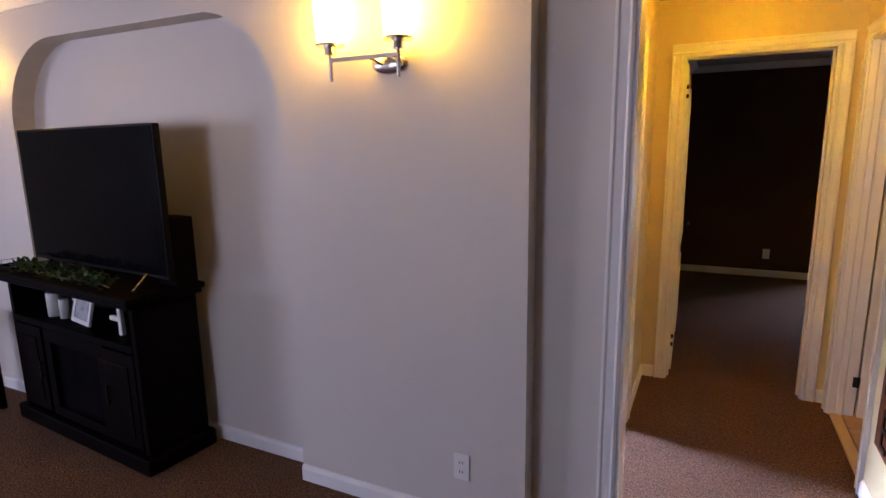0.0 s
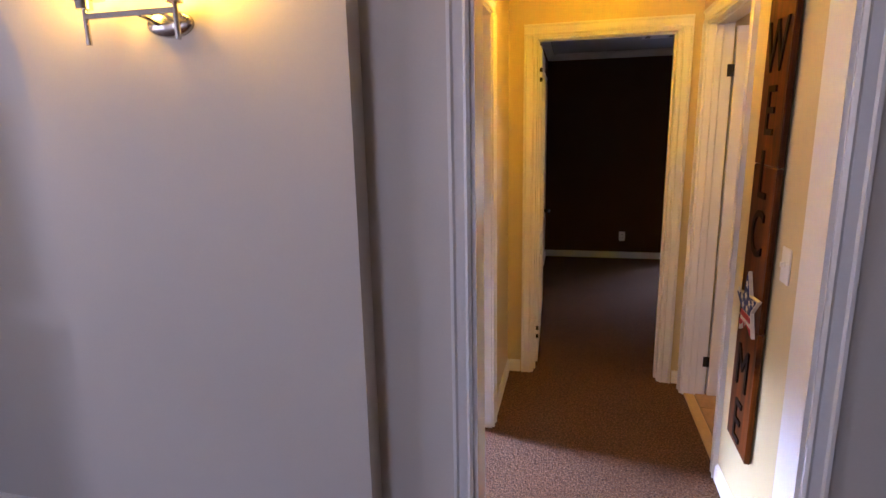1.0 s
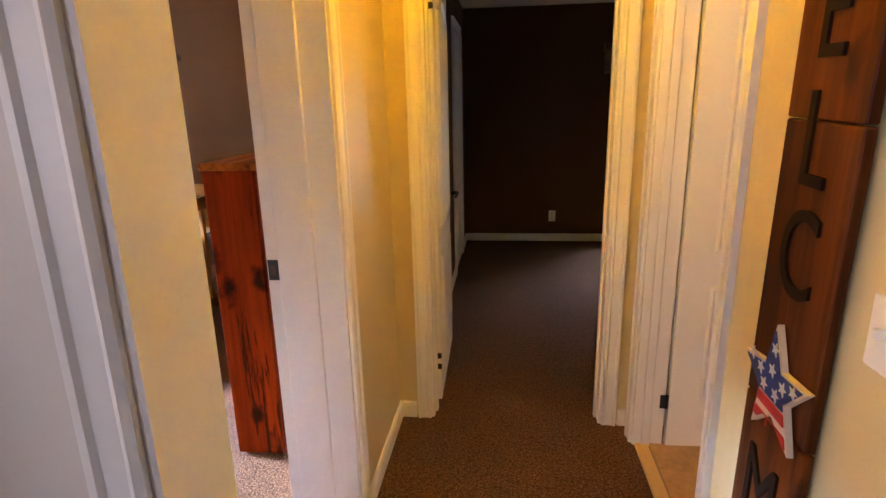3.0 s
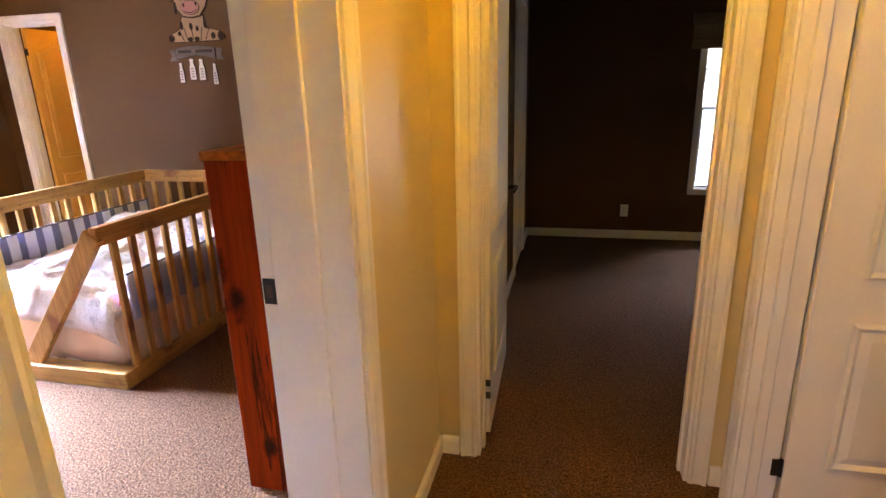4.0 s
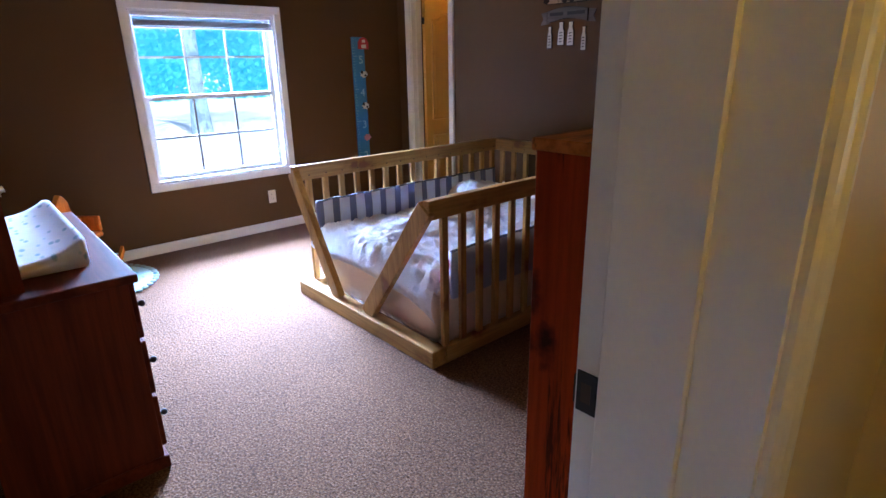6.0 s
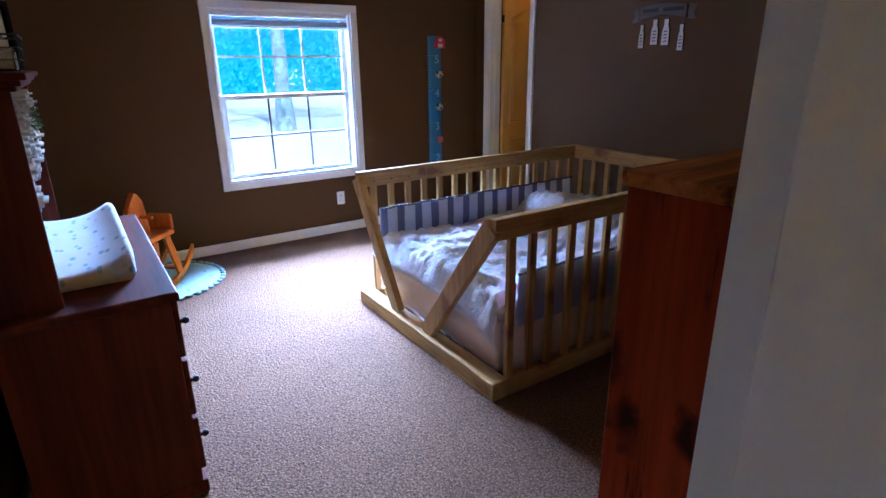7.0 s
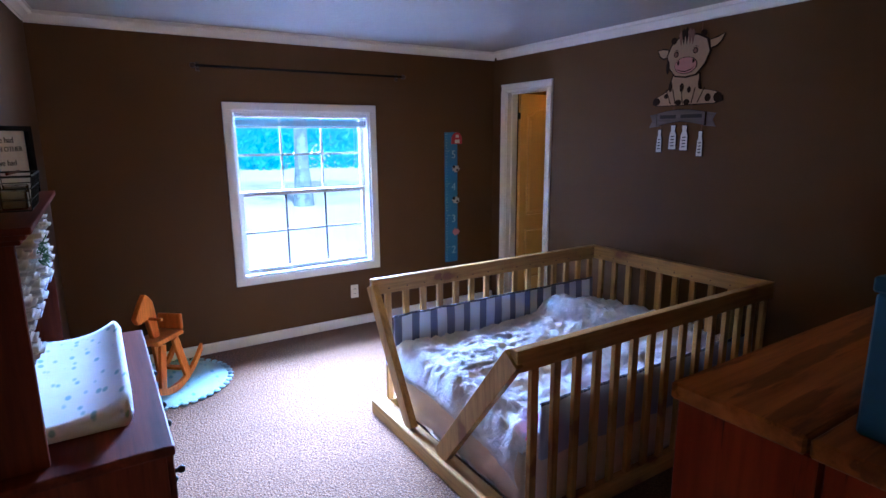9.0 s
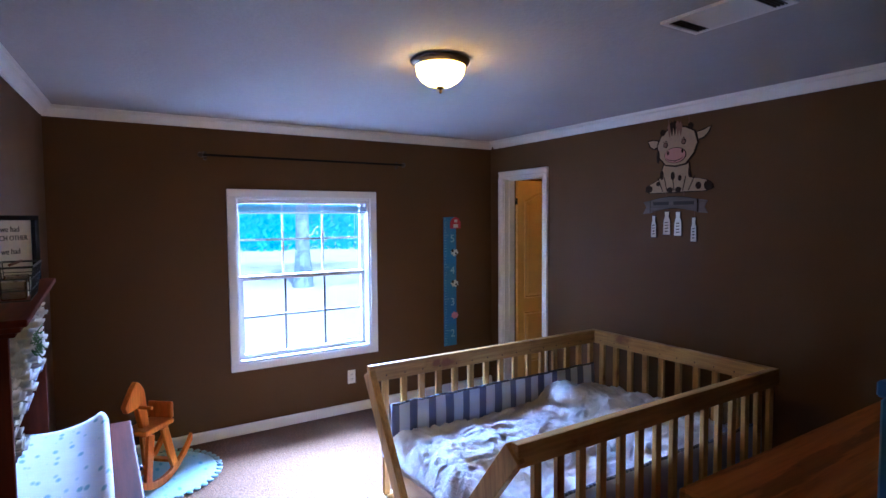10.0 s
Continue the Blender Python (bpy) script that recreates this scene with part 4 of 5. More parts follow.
caddy = thing("diaper_caddy", pose(DX, 2.155, 1.36), "grey fabric caddy with stacks of folded white diapers", "diaper caddy")
part("fabric_back", boxes((-0.50, 0.46, 0.001, 0.005, -0.34, -0.001)), BUMPER, caddy)
DIAPER = cloth("diaper_white", (0.66, 0.66, 0.62))
for x0, ztop, n in ((0.395, -0.03, 9), (0.10, -0.05, 7), (-0.16, -0.03, 7), (-0.40, -0.02, 8)):
    part("pocket_floor", boxes((x0 - 0.06, x0 + 0.06, 0.005, 0.105, ztop - n * 0.031 - 0.008, ztop - n * 0.031 - 0.002)), BUMPER, caddy)
    for k in range(n):
        z = ztop - k * 0.031
        j = 0.006 * math.sin(k * 2.3 + x0 * 9)
        bm = boxes((x0 - 0.055 + j, x0 + 0.055 + j, 0.006, 0.118 + 0.008 * math.sin(k * 1.7), z - 0.030, z - 0.001))
        bmesh.ops.bevel(bm, geom=list(bm.edges), offset=0.012, segments=3, affect="EDGES")
        part("folded_diaper", bm, DIAPER, caddy, "", True)
bm = bmesh.new()
for k in range(40):
    a = Vector((0.02 + 0.10 * random.random(), 0.11 + 0.02 * random.random(), -0.12 + 0.06 * random.random()))
    beam(bm, a, a + Vector((0.02 * random.uniform(-1, 1), 0.012, 0.025 * random.uniform(-1, 1))), 0.010, 0.002)
part("green_print", bm, surface("green_print", (0.12, 0.24, 0.10), 0.7), caddy, "pale green print")


def text_mesh(words, size, depth, align="CENTER"):
    c = bpy.data.curves.new("lettering", "FONT")
    c.body, c.size, c.extrude, c.align_x, c.align_y = words, size, depth, align, "CENTER"
    o = bpy.data.objects.new("lettering", c)
    me = bpy.data.meshes.new_from_object(o)
    bpy.data.objects.remove(o)
    bm = bmesh.new()
    bm.from_mesh(me)
    bpy.data.meshes.remove(me)
    return bm


INK = surface("dark_ink", (0.02, 0.016, 0.014), 0.7, bump=0)
CREAM = surface("cream_board", (0.62, 0.58, 0.50), 0.7)
fs = thing("framed_sign", pose(-2.985, 2.165, 1.406, 0, 0, -35), "dark wooden framed sign with black lettering", "wall sign")
part("board", boxes((-0.10, 0.10, 0.004, 0.012, 0.02, 0.24)), CREAM, fs)
for dims in ((-0.12, 0.12, 0.0, 0.03, 0.232, 0.25), (-0.12, 0.12, 0.0, 0.03, 0.0, 0.02), (-0.12, -0.10, 0.0, 0.03, 0.02, 0.232), (0.10, 0.12, 0.0, 0.03, 0.02, 0.232)):
    part("frame", boxes(dims, bev=0.002), ESPRESSO["x"], fs)
for words, z, size in (("we had", 0.198, 0.030), ("EACH OTHER", 0.165, 0.026), ("we had", 0.115, 0.030)):
    bm = text_mesh(words, size, 0.0008)
    bmesh.ops.transform(bm, matrix=Matrix.Translation((0, 0.0135, z)) @ Matrix(((-1, 0, 0, 0), (0, 0, 1, 0), (0, 1, 0, 0), (0, 0, 0, 1))), verts=bm.verts)
    part("lettering", bm, INK, fs, "black lettering")

wb = thing("wire_basket", pose(-2.45, 2.240, 1.406), "small black wire basket of odds and ends", "basket")
bm = bmesh.new()
for z, k in ((0.10, 1.0), (0.066, 0.93), (0.033, 0.86), (0.003, 0.80)):
    pts = [Vector((0.15 * k * sx, 0.050 * k * sy, z)) for sx, sy in ((-1, -1), (1, -1), (1, 1), (-1, 1))]
    for a, b in zip(pts, pts[1:] + pts[:1]):
        rod(bm, a, b, 0.0032 if z > 0.09 else 0.0016, 6)
for i in range(9):
    for sy in (-1, 1):
        x = -0.14 + 0.035 * i
        rod(bm, (x * 0.8, 0.040 * sy, 0.003), (x + (0.017 if i % 2 else -0.017) * 0.8, 0.050 * sy, 0.10), 0.0015, 6)
part("wire", bm, BLACK, wb)
bm = bmesh.new()
rod(bm, (-0.15, 0, 0.102), (0.15, 0, 0.108), 0.004, 8)
part("handle", bm, CHERRY["x"], wb)
for i in range(5):
    bm = boxes((-0.10 + 0.04 * i, -0.065 + 0.04 * i, -0.03, 0.03, 0.004, 0.05 + 0.01 * (i % 3)), bev=0.004)
    part("jar", bm, CREAM if i % 2 else CHROME, wb)

# ---- growth chart ----
gc = thing("growth_chart", pose(XW, 5.235, 0.44), "blue wooden growth chart with farm animals", "growth chart")
part("board", boxes((0.0008, 0.012, -0.068, 0.068, 0.0, 1.205), bev=0.002), surface("blue_paint", (0.045, 0.19, 0.36), 0.6, var=0.14, coarse=4), gc)
PALE = surface("pale_blue_paint", (0.30, 0.48, 0.60), 0.6, bump=0)
bm = bmesh.new()
for i in range(48):
    z = 0.02 + i * 0.0248
    box(bm, 0.0122, 0.0132, -0.064, -0.064 + (0.05 if i % 12 == 5 else 0.022), z, z + 0.003)
part("tick_marks", bm, PALE, gc)
ACROSS_X = Matrix(((0, 0, 1, 0), (1, 0, 0, 0), (0, 1, 0, 0), (0, 0, 0, 1)))
for words, z in (("5", 1.443), ("4", 1.147), ("3", 0.849), ("2", 0.552)):
    bm = text_mesh(words, 0.10, 0.0006)
    bmesh.ops.transform(bm, matrix=Matrix.Translation((0.0130, 0.025, z - 0.44)) @ ACROSS_X, verts=bm.verts)
    part("numeral", bm, PALE, gc)
RED = surface("barn_red", (0.42, 0.02, 0.025), 0.5)
bm = slab([(0.0, 1.10), (0.11, 1.10), (0.11, 1.16), (0.085, 1.195), (0.055, 1.205), (0.025, 1.195), (0.0, 1.16)], 0.012, axis="x", at=0.0135)
barn = part("barn", bm, RED, gc, "red barn cut-out")
part("barn_door", boxes((0.0260, 0.0275, 0.030, 0.080, 1.108, 1.140), (0.0260, 0.0275, 0.038, 0.072, 1.158, 1.182)), CREAM, barn)


def blob(cx, cz, rx, rz, n=14, wob=0.18, seed=0):
    return [(cx + rx * math.cos(2 * math.pi * i / n) * (1 + wob * math.sin(3.1 * i + seed)), cz + rz * math.sin(2 * math.pi * i / n) * (1 + wob * math.cos(2.3 * i + seed))) for i in range(n)]


for name, z, material, sp in (("cow_cutout", 0.875, CREAM, INK), ("sheep_cutout", 0.585, CREAM, INK), ("pig_cutout", 0.285, surface("pig_pink", (0.62, 0.22, 0.22), 0.6), None)):
    p = part(name, slab(blob(0.045, z, 0.036, 0.030, seed=z * 9), 0.010, axis="x", at=0.0135), material, gc, name.split("_")[0] + " cut-out")
    if sp:
        part("dark_patch", slab(blob(0.020, z + 0.018, 0.013, 0.016, 10), 0.0012, axis="x", at=0.0237), sp, p)
        part("dark_patch", slab(blob(0.058, z - 0.010, 0.012, 0.010, 10), 0.0012, axis="x", at=0.0237), sp, p)

# ---- cow sign ----
cow = thing("cow_sign", pose(-2.675, YC, 1.46), "hanging wooden sign of a seated calf with a grey banner", "wall sign")
HIDE = surface("calf_cream", (0.31, 0.20, 0.105), 0.7, var=0.10, coarse=9)
HIDE_DARK = surface("calf_dark", (0.022, 0.013, 0.008), 0.8, spec=0.05)
SNOUT = surface("calf_pink", (0.42, 0.18, 0.14), 0.7)
HAIR = surface("calf_brown", (0.16, 0.07, 0.035), 0.7)
GREY = wood("grey_board", (0.17, 0.14, 0.12), (0.09, 0.075, 0.065), (0.06, 1, 1), 0.8)


def cut(name, pts, back, thick, material, parent, label=""):
    return part(name, slab([(u, z) for u, z in pts], thick, at=-back - thick), material, parent, label)


def ell(cx, cz, rx, rz, n=22, a0=0.0):
    return [(cx + rx * math.cos(a0 + 2 * math.pi * i / n), cz + rz * math.sin(a0 + 2 * math.pi * i / n)) for i in range(n)]


def shrunk(pts, by):
    """The outline drawn in by a margin towards its middle."""
    cx, cz = sum(p[0] for p in pts) / len(pts), sum(p[1] for p in pts) / len(pts)
    out = []
    for u, z in pts:
        k = 1 - by / max(0.02, math.hypot(u - cx, z - cz))
        out.append((cx + (u - cx) * k, cz + (z - cz) * k))
    return out


def burnt(name, pts, back, thick, material, parent, rim=0.010, label=""):
    """A cut-out with a dark burnt rim round its painted face."""
    p = cut(name, pts, back, thick, HIDE_DARK, parent, label)
    cut(name + "_face", shrunk(pts, rim), back + thick + 0.0003, 0.0012, material, p)
    return p


body = burnt("body", [(-0.082, 0.53), (0.11, 0.53), (0.118, 0.47), (0.126, 0.43), (0.19, 0.420), (0.235, 0.408), (0.272, 0.380), (0.278, 0.352), (0.225, 0.336), (0.10, 0.333), (-0.10, 0.333), (-0.19, 0.336), (-0.222, 0.350), (-0.214, 0.385), (-0.15, 0.412), (-0.11, 0.44), (-0.10, 0.48)], 0.001, 0.009, HIDE, cow)
for hx, hz, rx, rz in ((-0.190, 0.366, 0.026, 0.024), (0.245, 0.372, 0.028, 0.030), (-0.026, 0.354, 0.022, 0.018), (0.034, 0.354, 0.022, 0.018)):
    cut("hoof", ell(hx, hz, rx, rz), 0.0118, 0.003, HIDE_DARK, body)
for x0, x1 in ((-0.075, -0.052), (-0.012, 0.002), (0.085, 0.064), (-0.125, -0.085), (0.150, 0.105)):
    cut("leg_outline", [(x0, 0.44), (x1, 0.345), (x1 + 0.006, 0.345), (x0 + 0.006, 0.44)], 0.0118, 0.0015, HIDE_DARK, body)
for cx, cz, rx, rz in ((-0.007, 0.446, 0.015, 0.028), (0.045, 0.430, 0.013, 0.020), (-0.090, 0.455, 0.014, 0.032), (-0.118, 0.398, 0.016, 0.016), (0.115, 0.465, 0.010, 0.034), (0.178, 0.374, 0.020, 0.024)):
    cut("dark_patch", ell(cx, cz, rx, rz, 12), 0.0118, 0.002, HIDE_DARK, body)
head = burnt("head", [(-0.059, 0.514), (0.016, 0.503), (0.094, 0.514), (0.152, 0.578), (0.180, 0.65), (0.156, 0.727), (0.09, 0.762), (0.02, 0.775), (-0.05, 0.756), (-0.100, 0.717), (-0.129, 0.65), (-0.112, 0.572)], 0.0125, 0.009, HIDE, cow)
burnt("ear", [(-0.110, 0.690), (-0.160, 0.703), (-0.202, 0.696), (-0.185, 0.650), (-0.150, 0.630), (-0.120, 0.640)], 0.016, 0.004, HIDE, head)
burnt("ear", [(0.160, 0.715), (0.210, 0.728), (0.266, 0.742), (0.250, 0.700), (0.215, 0.668), (0.172, 0.660)], 0.016, 0.004, HIDE, head)
for hx, hz, ex, ez in ((-0.078, 0.738, -0.056, 0.653), (0.126, 0.757, 0.078, 0.663)):
    cut("horn", ell(hx, hz, 0.020, 0.022, 12), 0.0238, 0.003, HIDE_DARK, head)
    eye = cut("eye", ell(ex, ez, 0.017, 0.019, 14), 0.0238, 0.002, HIDE_DARK, head)
    cut("iris", ell(ex, ez - 0.001, 0.011, 0.013, 12), 0.0262, 0.001, HAIR, eye)
    cut("brow", [(ex - 0.022, ez + 0.018), (ex, ez + 0.029), (ex + 0.022, ez + 0.018), (ex, ez + 0.024)], 0.0238, 0.0015, HIDE_DARK, head)
cut("cheek_patch", ell(-0.112, 0.580, 0.012, 0.045, 14), 0.0238, 0.002, HIDE_DARK, head)
sn = burnt("snout", ell(0.018, 0.580, 0.080, 0.052), 0.0238, 0.004, SNOUT, head, 0.004)
for x, z in ((-0.033, 0.597), (0.073, 0.603)):
    cut("nostril", ell(x, z, 0.008, 0.014, 12), 0.0295, 0.0015, HIDE_DARK, sn)
cut("smile", [(-0.050, 0.566), (-0.022, 0.546), (0.018, 0.538), (0.058, 0.548), (0.086, 0.570), (0.058, 0.554), (0.018, 0.544), (-0.022, 0.552)], 0.0295, 0.0015, HIDE_DARK, sn)
for dx, dz in ((-0.030, 0.0), (-0.012, 0.014), (0.010, 0.020), (0.032, 0.012), (0.052, 0.004)):
    cut("hair_tuft", [(dx - 0.014, 0.770 + dz), (dx + 0.004, 0.700 + dz * 0.5), (dx + 0.014, 0.765 + dz), (dx + 0.002, 0.790 + dz)], 0.0238 + 0.0002 * (1 + dx * 10), 0.004, HAIR if dz < 0.013 else HIDE_DARK, head)
top_edge = [(-0.178 + 0.356 * i / 12, 0.288 + 0.024 * math.sin(math.pi * i / 12)) for i in range(13)]
low_edge = [(0.178 - 0.356 * i / 12, 0.205 + 0.024 * math.sin(math.pi * i / 12)) for i in range(13)]
ban = burnt("banner", top_edge + low_edge, 0.008, 0.009, GREY, cow, 0.005, "grey wooden banner")
for sx in (-1, 1):
    cut("banner_tail", [(sx * 0.165, 0.290), (sx * 0.240, 0.278), (sx * 0.218, 0.240), (sx * 0.242, 0.196), (sx * 0.165, 0.203)], 0.001, 0.006, GREY, ban)
for xa, xb in ((-0.150, -0.030), (0.005, 0.155)):
    cut("bar", [(xa, 0.253), (xb, 0.253), (xb, 0.276), (xa, 0.276)], 0.0187, 0.0012, INK, ban)
WHITE = surface("bottle_white", (0.62, 0.60, 0.56), 0.6)
for x, zb, zt in ((-0.150, 0.030, 0.185), (-0.048, 0.050, 0.212), (0.036, 0.045, 0.210), (0.150, 0.010, 0.172)):
    w, hgt = (0.021 if abs(x) > 0.1 else 0.028), zt - zb
    bo = burnt("bottle", [(x - w, zb), (x + w, zb), (x + w, zb + hgt * 0.60), (x + w * 0.55, zb + hgt * 0.78), (x + w * 0.62, zt), (x - w * 0.62, zt), (x - w * 0.55, zb + hgt * 0.78), (x - w, zb + hgt * 0.60)], 0.001, 0.010, WHITE, cow, 0.004, "white bottle cut-out")
    for k in range(4):
        zk = zb + 0.022 + 0.020 * k
        cut("bar", [(x - w * 0.45, zk), (x + w * 0.45, zk + 0.003), (x + w * 0.45, zk + 0.010), (x - w * 0.45, zk + 0.007)], 0.0127, 0.001, INK, bo)
for x, z0, z1 in ((-0.150, 0.18, 0.215), (-0.048, 0.205, 0.235), (0.036, 0.205, 0.235), (0.150, 0.165, 0.215), (-0.05, 0.74, 0.86), (0.10, 0.745, 0.86), (-0.06, 0.29, 0.345), (0.07, 0.29, 0.345)):
    bm = bmesh.new()
    rod(bm, (x, -0.004, z0), (x, -0.004, z1), 0.0016, 6)
    part("string", bm, HAIR, cow, "thin brown string")

# ---- welcome sign ----
SIGN_W = wood("stained_board", (0.19, 0.050, 0.007), (0.042, 0.011, 0.002), (1, 1, 0.05), 0.5, (0.03, 0.008, 0.003), 9, 0.0, 0.12, 0.5)
ws = thing("welcome_sign", pose(XR - 0.0065, 2.262, 0.333, 1.5, 0, 0), "tall stained plank sign with dark raised letters", "wall sign")
for za, zb in ((0.0, 0.493), (0.496, 1.056), (1.059, 1.60)):
    part("plank", boxes((-0.020, 0.0, -0.118, 0.118, za, zb), bev=0.003), SIGN_W, ws)
part("batten", boxes((0.0005, 0.006, -0.05, 0.05, 0.1, 1.5)), SIGN_W, ws)
LETTER = surface("dark_letter_paint", (0.016, 0.009, 0.006), 0.6, spec=0.08)
FACING = Matrix(((0, 0, -1, 0), (-1, 0, 0, 0), (0, 1, 0, 0), (0, 0, 0, 1)))
for ch, z in (("W", 1.43), ("E", 1.228), ("L", 1.018), ("C", 0.818), ("M", 0.312), ("E", 0.100)):
    bm = text_mesh(ch, 0.232, 0.003)
    bmesh.ops.transform(bm, matrix=Matrix.Translation((-0.0236, 0.0, z)) @ FACING @ Matrix.Diagonal((0.78, 1, 1, 1)), verts=bm.verts)
    part("letter", bm, LETTER, ws, "dark raised letter")


def star_pts(cx, cz, r, turn=0.0, inner=0.42):
    return [(cx + (r if i % 2 == 0 else r * inner) * math.cos(math.pi / 2 + turn + i * math.pi / 5), cz + (r if i % 2 == 0 else r * inner) * math.sin(math.pi / 2 + turn + i * math.pi / 5)) for i in range(10)]


def keep(pts, z, above):
    """The part of an outline that lies above or below a height."""
    out = []
    for (a, b), (c, d) in zip(pts, pts[1:] + pts[:1]):
        if (b >= z) == above:
            out.append((a, b))
        if (b >= z) != (d >= z):
            k = (z - b) / (d - b)
            out.append((a + k * (c - a), z))
    return out


shape = star_pts(-0.012, 0.565, 0.125, -0.12)
st = part("star", slab(shape, 0.012, axis="x", at=-0.036), surface("star_cream", (0.70, 0.62, 0.50), 0.6), ws, "wooden star painted like a flag")
inner = [(-0.012 + (u + 0.012) * 0.90, 0.565 + (z - 0.565) * 0.90) for u, z in shape]
part("blue_field", slab(keep(inner, 0.545, True), 0.003, axis="x", at=-0.0395), surface("flag_blue", (0.015, 0.035, 0.18), 0.6), st)
FLAG_RED = surface("flag_red", (0.50, 0.03, 0.03), 0.6)
for k, (z0, z1) in enumerate(((0.52, 0.54), (0.483, 0.503), (0.447, 0.467))):
    for half in (-1, 1):
        legs = keep(keep([p for p in inner], z1, False), z0, True)
        legs = [(-0.012 + half * max(0.0, half * (u + 0.012)), z) for u, z in legs]
        if len(legs) > 2:
            part("stripe", slab(legs, 0.003, axis="x", at=-0.0395), FLAG_RED, st)
for u, z in ((-0.012, 0.645), (-0.012, 0.602), (-0.055, 0.587), (0.032, 0.587), (0.012, 0.562), (-0.034, 0.562), (0.070, 0.600), (-0.09, 0.600)):
    part("small_star", slab(star_pts(u, z, 0.015, 0.2), 0.0015, axis="x", at=-0.0413), WHITE, st)

# ---- rug and rocking horse ----
rug = thing("round_rug", pose(-4.27, 2.70, 0.0), "round turquoise and white crocheted rug", "rug")
RUGM = cloth("crochet", (0.30, 0.44, 0.42), ((0.05, 0.25, 0.30), 15))
part("rug_body", lathe([(0.0, 0.001), (0.37, 0.001), (0.385, 0.006), (0.37, 0.012), (0.25, 0.014), (0.0, 0.014)], 64), RUGM, rug, "", True)
for i in range(44):
    a = 2 * math.pi * i / 44
    bm = bmesh.new()
    bmesh.ops.create_uvsphere(bm, u_segments=8, v_segments=6, radius=0.022, matrix=Matrix.Translation((0.395 * math.cos(a), 0.395 * math.sin(a), 0.010)) @ Matrix.Diagonal((1, 1, 0.45, 1)))
    part("scallop", bm, RUGM, rug, "", True)

HORSE = wood("orange_pine", (0.80, 0.22, 0.008), (0.56, 0.12, 0.005), (1, 1, 0.1), 0.4, None, 9, 0.0)
ho = thing("rocking_horse", pose(-4.16, 2.66, 0.016, 0, 0, 48), "small orange wooden rocking horse on the rug", "rocking horse")


def rocker_pts():
    up = [(-0.30 + 0.60 * i / 16, 0.0 + 0.30 * (abs(-0.30 + 0.60 * i / 16) / 0.30) ** 2 * 0.55) for i in range(17)]
    return up + [(u, z + 0.045) for u, z in reversed(up)]


for x in (-0.10, 0.10):
    part("rocker", slab(rocker_pts(), 0.022, axis="x", at=x - 0.011), HORSE, ho)
    for y0, y1 in ((-0.12, -0.05), (0.13, 0.07)):
        bm = bmesh.new()
        beam(bm, (x, y0, 0.05), (x * 0.75, y1, 0.33), 0.022, 0.055, (1, 0, 0))
        part("leg", bevelled(bm, 0.004), HORSE, ho)
for y in (-0.17, 0.17):
    part("stretcher", boxes((-0.089, 0.089, y - 0.02, y + 0.02, 0.07, 0.09), bev=0.003), HORSE, ho)
part("seat", boxes((-0.085, 0.085, -0.10, 0.16, 0.33, 0.365), bev=0.012, seg=2), HORSE, ho)
part("backrest", boxes((-0.085, 0.085, 0.135, 0.16, 0.365, 0.47), bev=0.01, seg=2), HORSE, ho)
hp = [(-0.03, 0.32), (-0.055, 0.42), (-0.075, 0.50), (-0.155, 0.49), (-0.175, 0.53), (-0.15, 0.57), (-0.11, 0.625), (-0.075, 0.66), (-0.05, 0.645), (-0.015, 0.60), (0.0, 0.52), (0.01, 0.42), (0.02, 0.33)]
bm = slab(hp, 0.035, axis="x", at=-0.0175)
part("head", bevelled(bm, 0.005), HORSE, ho)
bm = bmesh.new()
rod(bm, (-0.10, -0.06, 0.50), (0.10, -0.06, 0.50), 0.011, 12)
part("handle", bm, HORSE, ho)

# ---- TV stand, TV and things on it ----
RT = -4.5
tv_stand = thing("tv_stand", pose(-2.842, 1.384, 0, 0, 0, RT), "dark espresso wooden TV stand with fireplace insert", "tv stand")
E1, E2 = ESPRESSO["x"], ESPRESSO["z"]
part("plinth", boxes((-0.645, 0.645, -0.015, 0.36, 0.0, 0.085), bev=0.008, seg=2), E1, tv_stand)
for xa, xb in ((-0.61, -0.575), (0.575, 0.61)):
    part("side_panel", boxes((xa, xb, 0.015, 0.345, 0.085, 0.835), bev=0.003), E2, tv_stand)
part("back_panel", boxes((-0.575, 0.575, 0.325, 0.343, 0.085, 0.835)), E2, tv_stand)
part("shelf", boxes((-0.575, 0.575, 0.012, 0.325, 0.600, 0.635), bev=0.004), E1, tv_stand)
part("top", boxes((-0.655, 0.655, -0.03, 0.355, 0.835, 0.862), (-0.675, 0.675, -0.045, 0.36, 0.862, 0.892), bev=0.006), E1, tv_stand)
for xa, xb in ((-0.575, -0.30), (0.30, 0.575)):
    dd = part("cabinet_door", boxes((xa + 0.004, xb - 0.004, 0.012, 0.032, 0.10, 0.59), bev=0.003), E2, tv_stand)
    part("panel", boxes((xa + 0.055, xb - 0.055, 0.006, 0.0118, 0.16, 0.53), bev=0.002), E2, dd)
    kx = xb - 0.03 if xb < 0 else xa + 0.03
    bm = bmesh.new()
    rod(bm, (kx, 0.0, 0.30), (kx, 0.0, 0.40), 0.006, 10)
    rod(bm, (kx, 0.0, 0.31), (kx, 0.012, 0.31), 0.005, 8)
    rod(bm, (kx, 0.0, 0.39), (kx, 0.012, 0.39), 0.005, 8)
    part("pull_handle", bm, BLACK, dd, "dark pull handle")
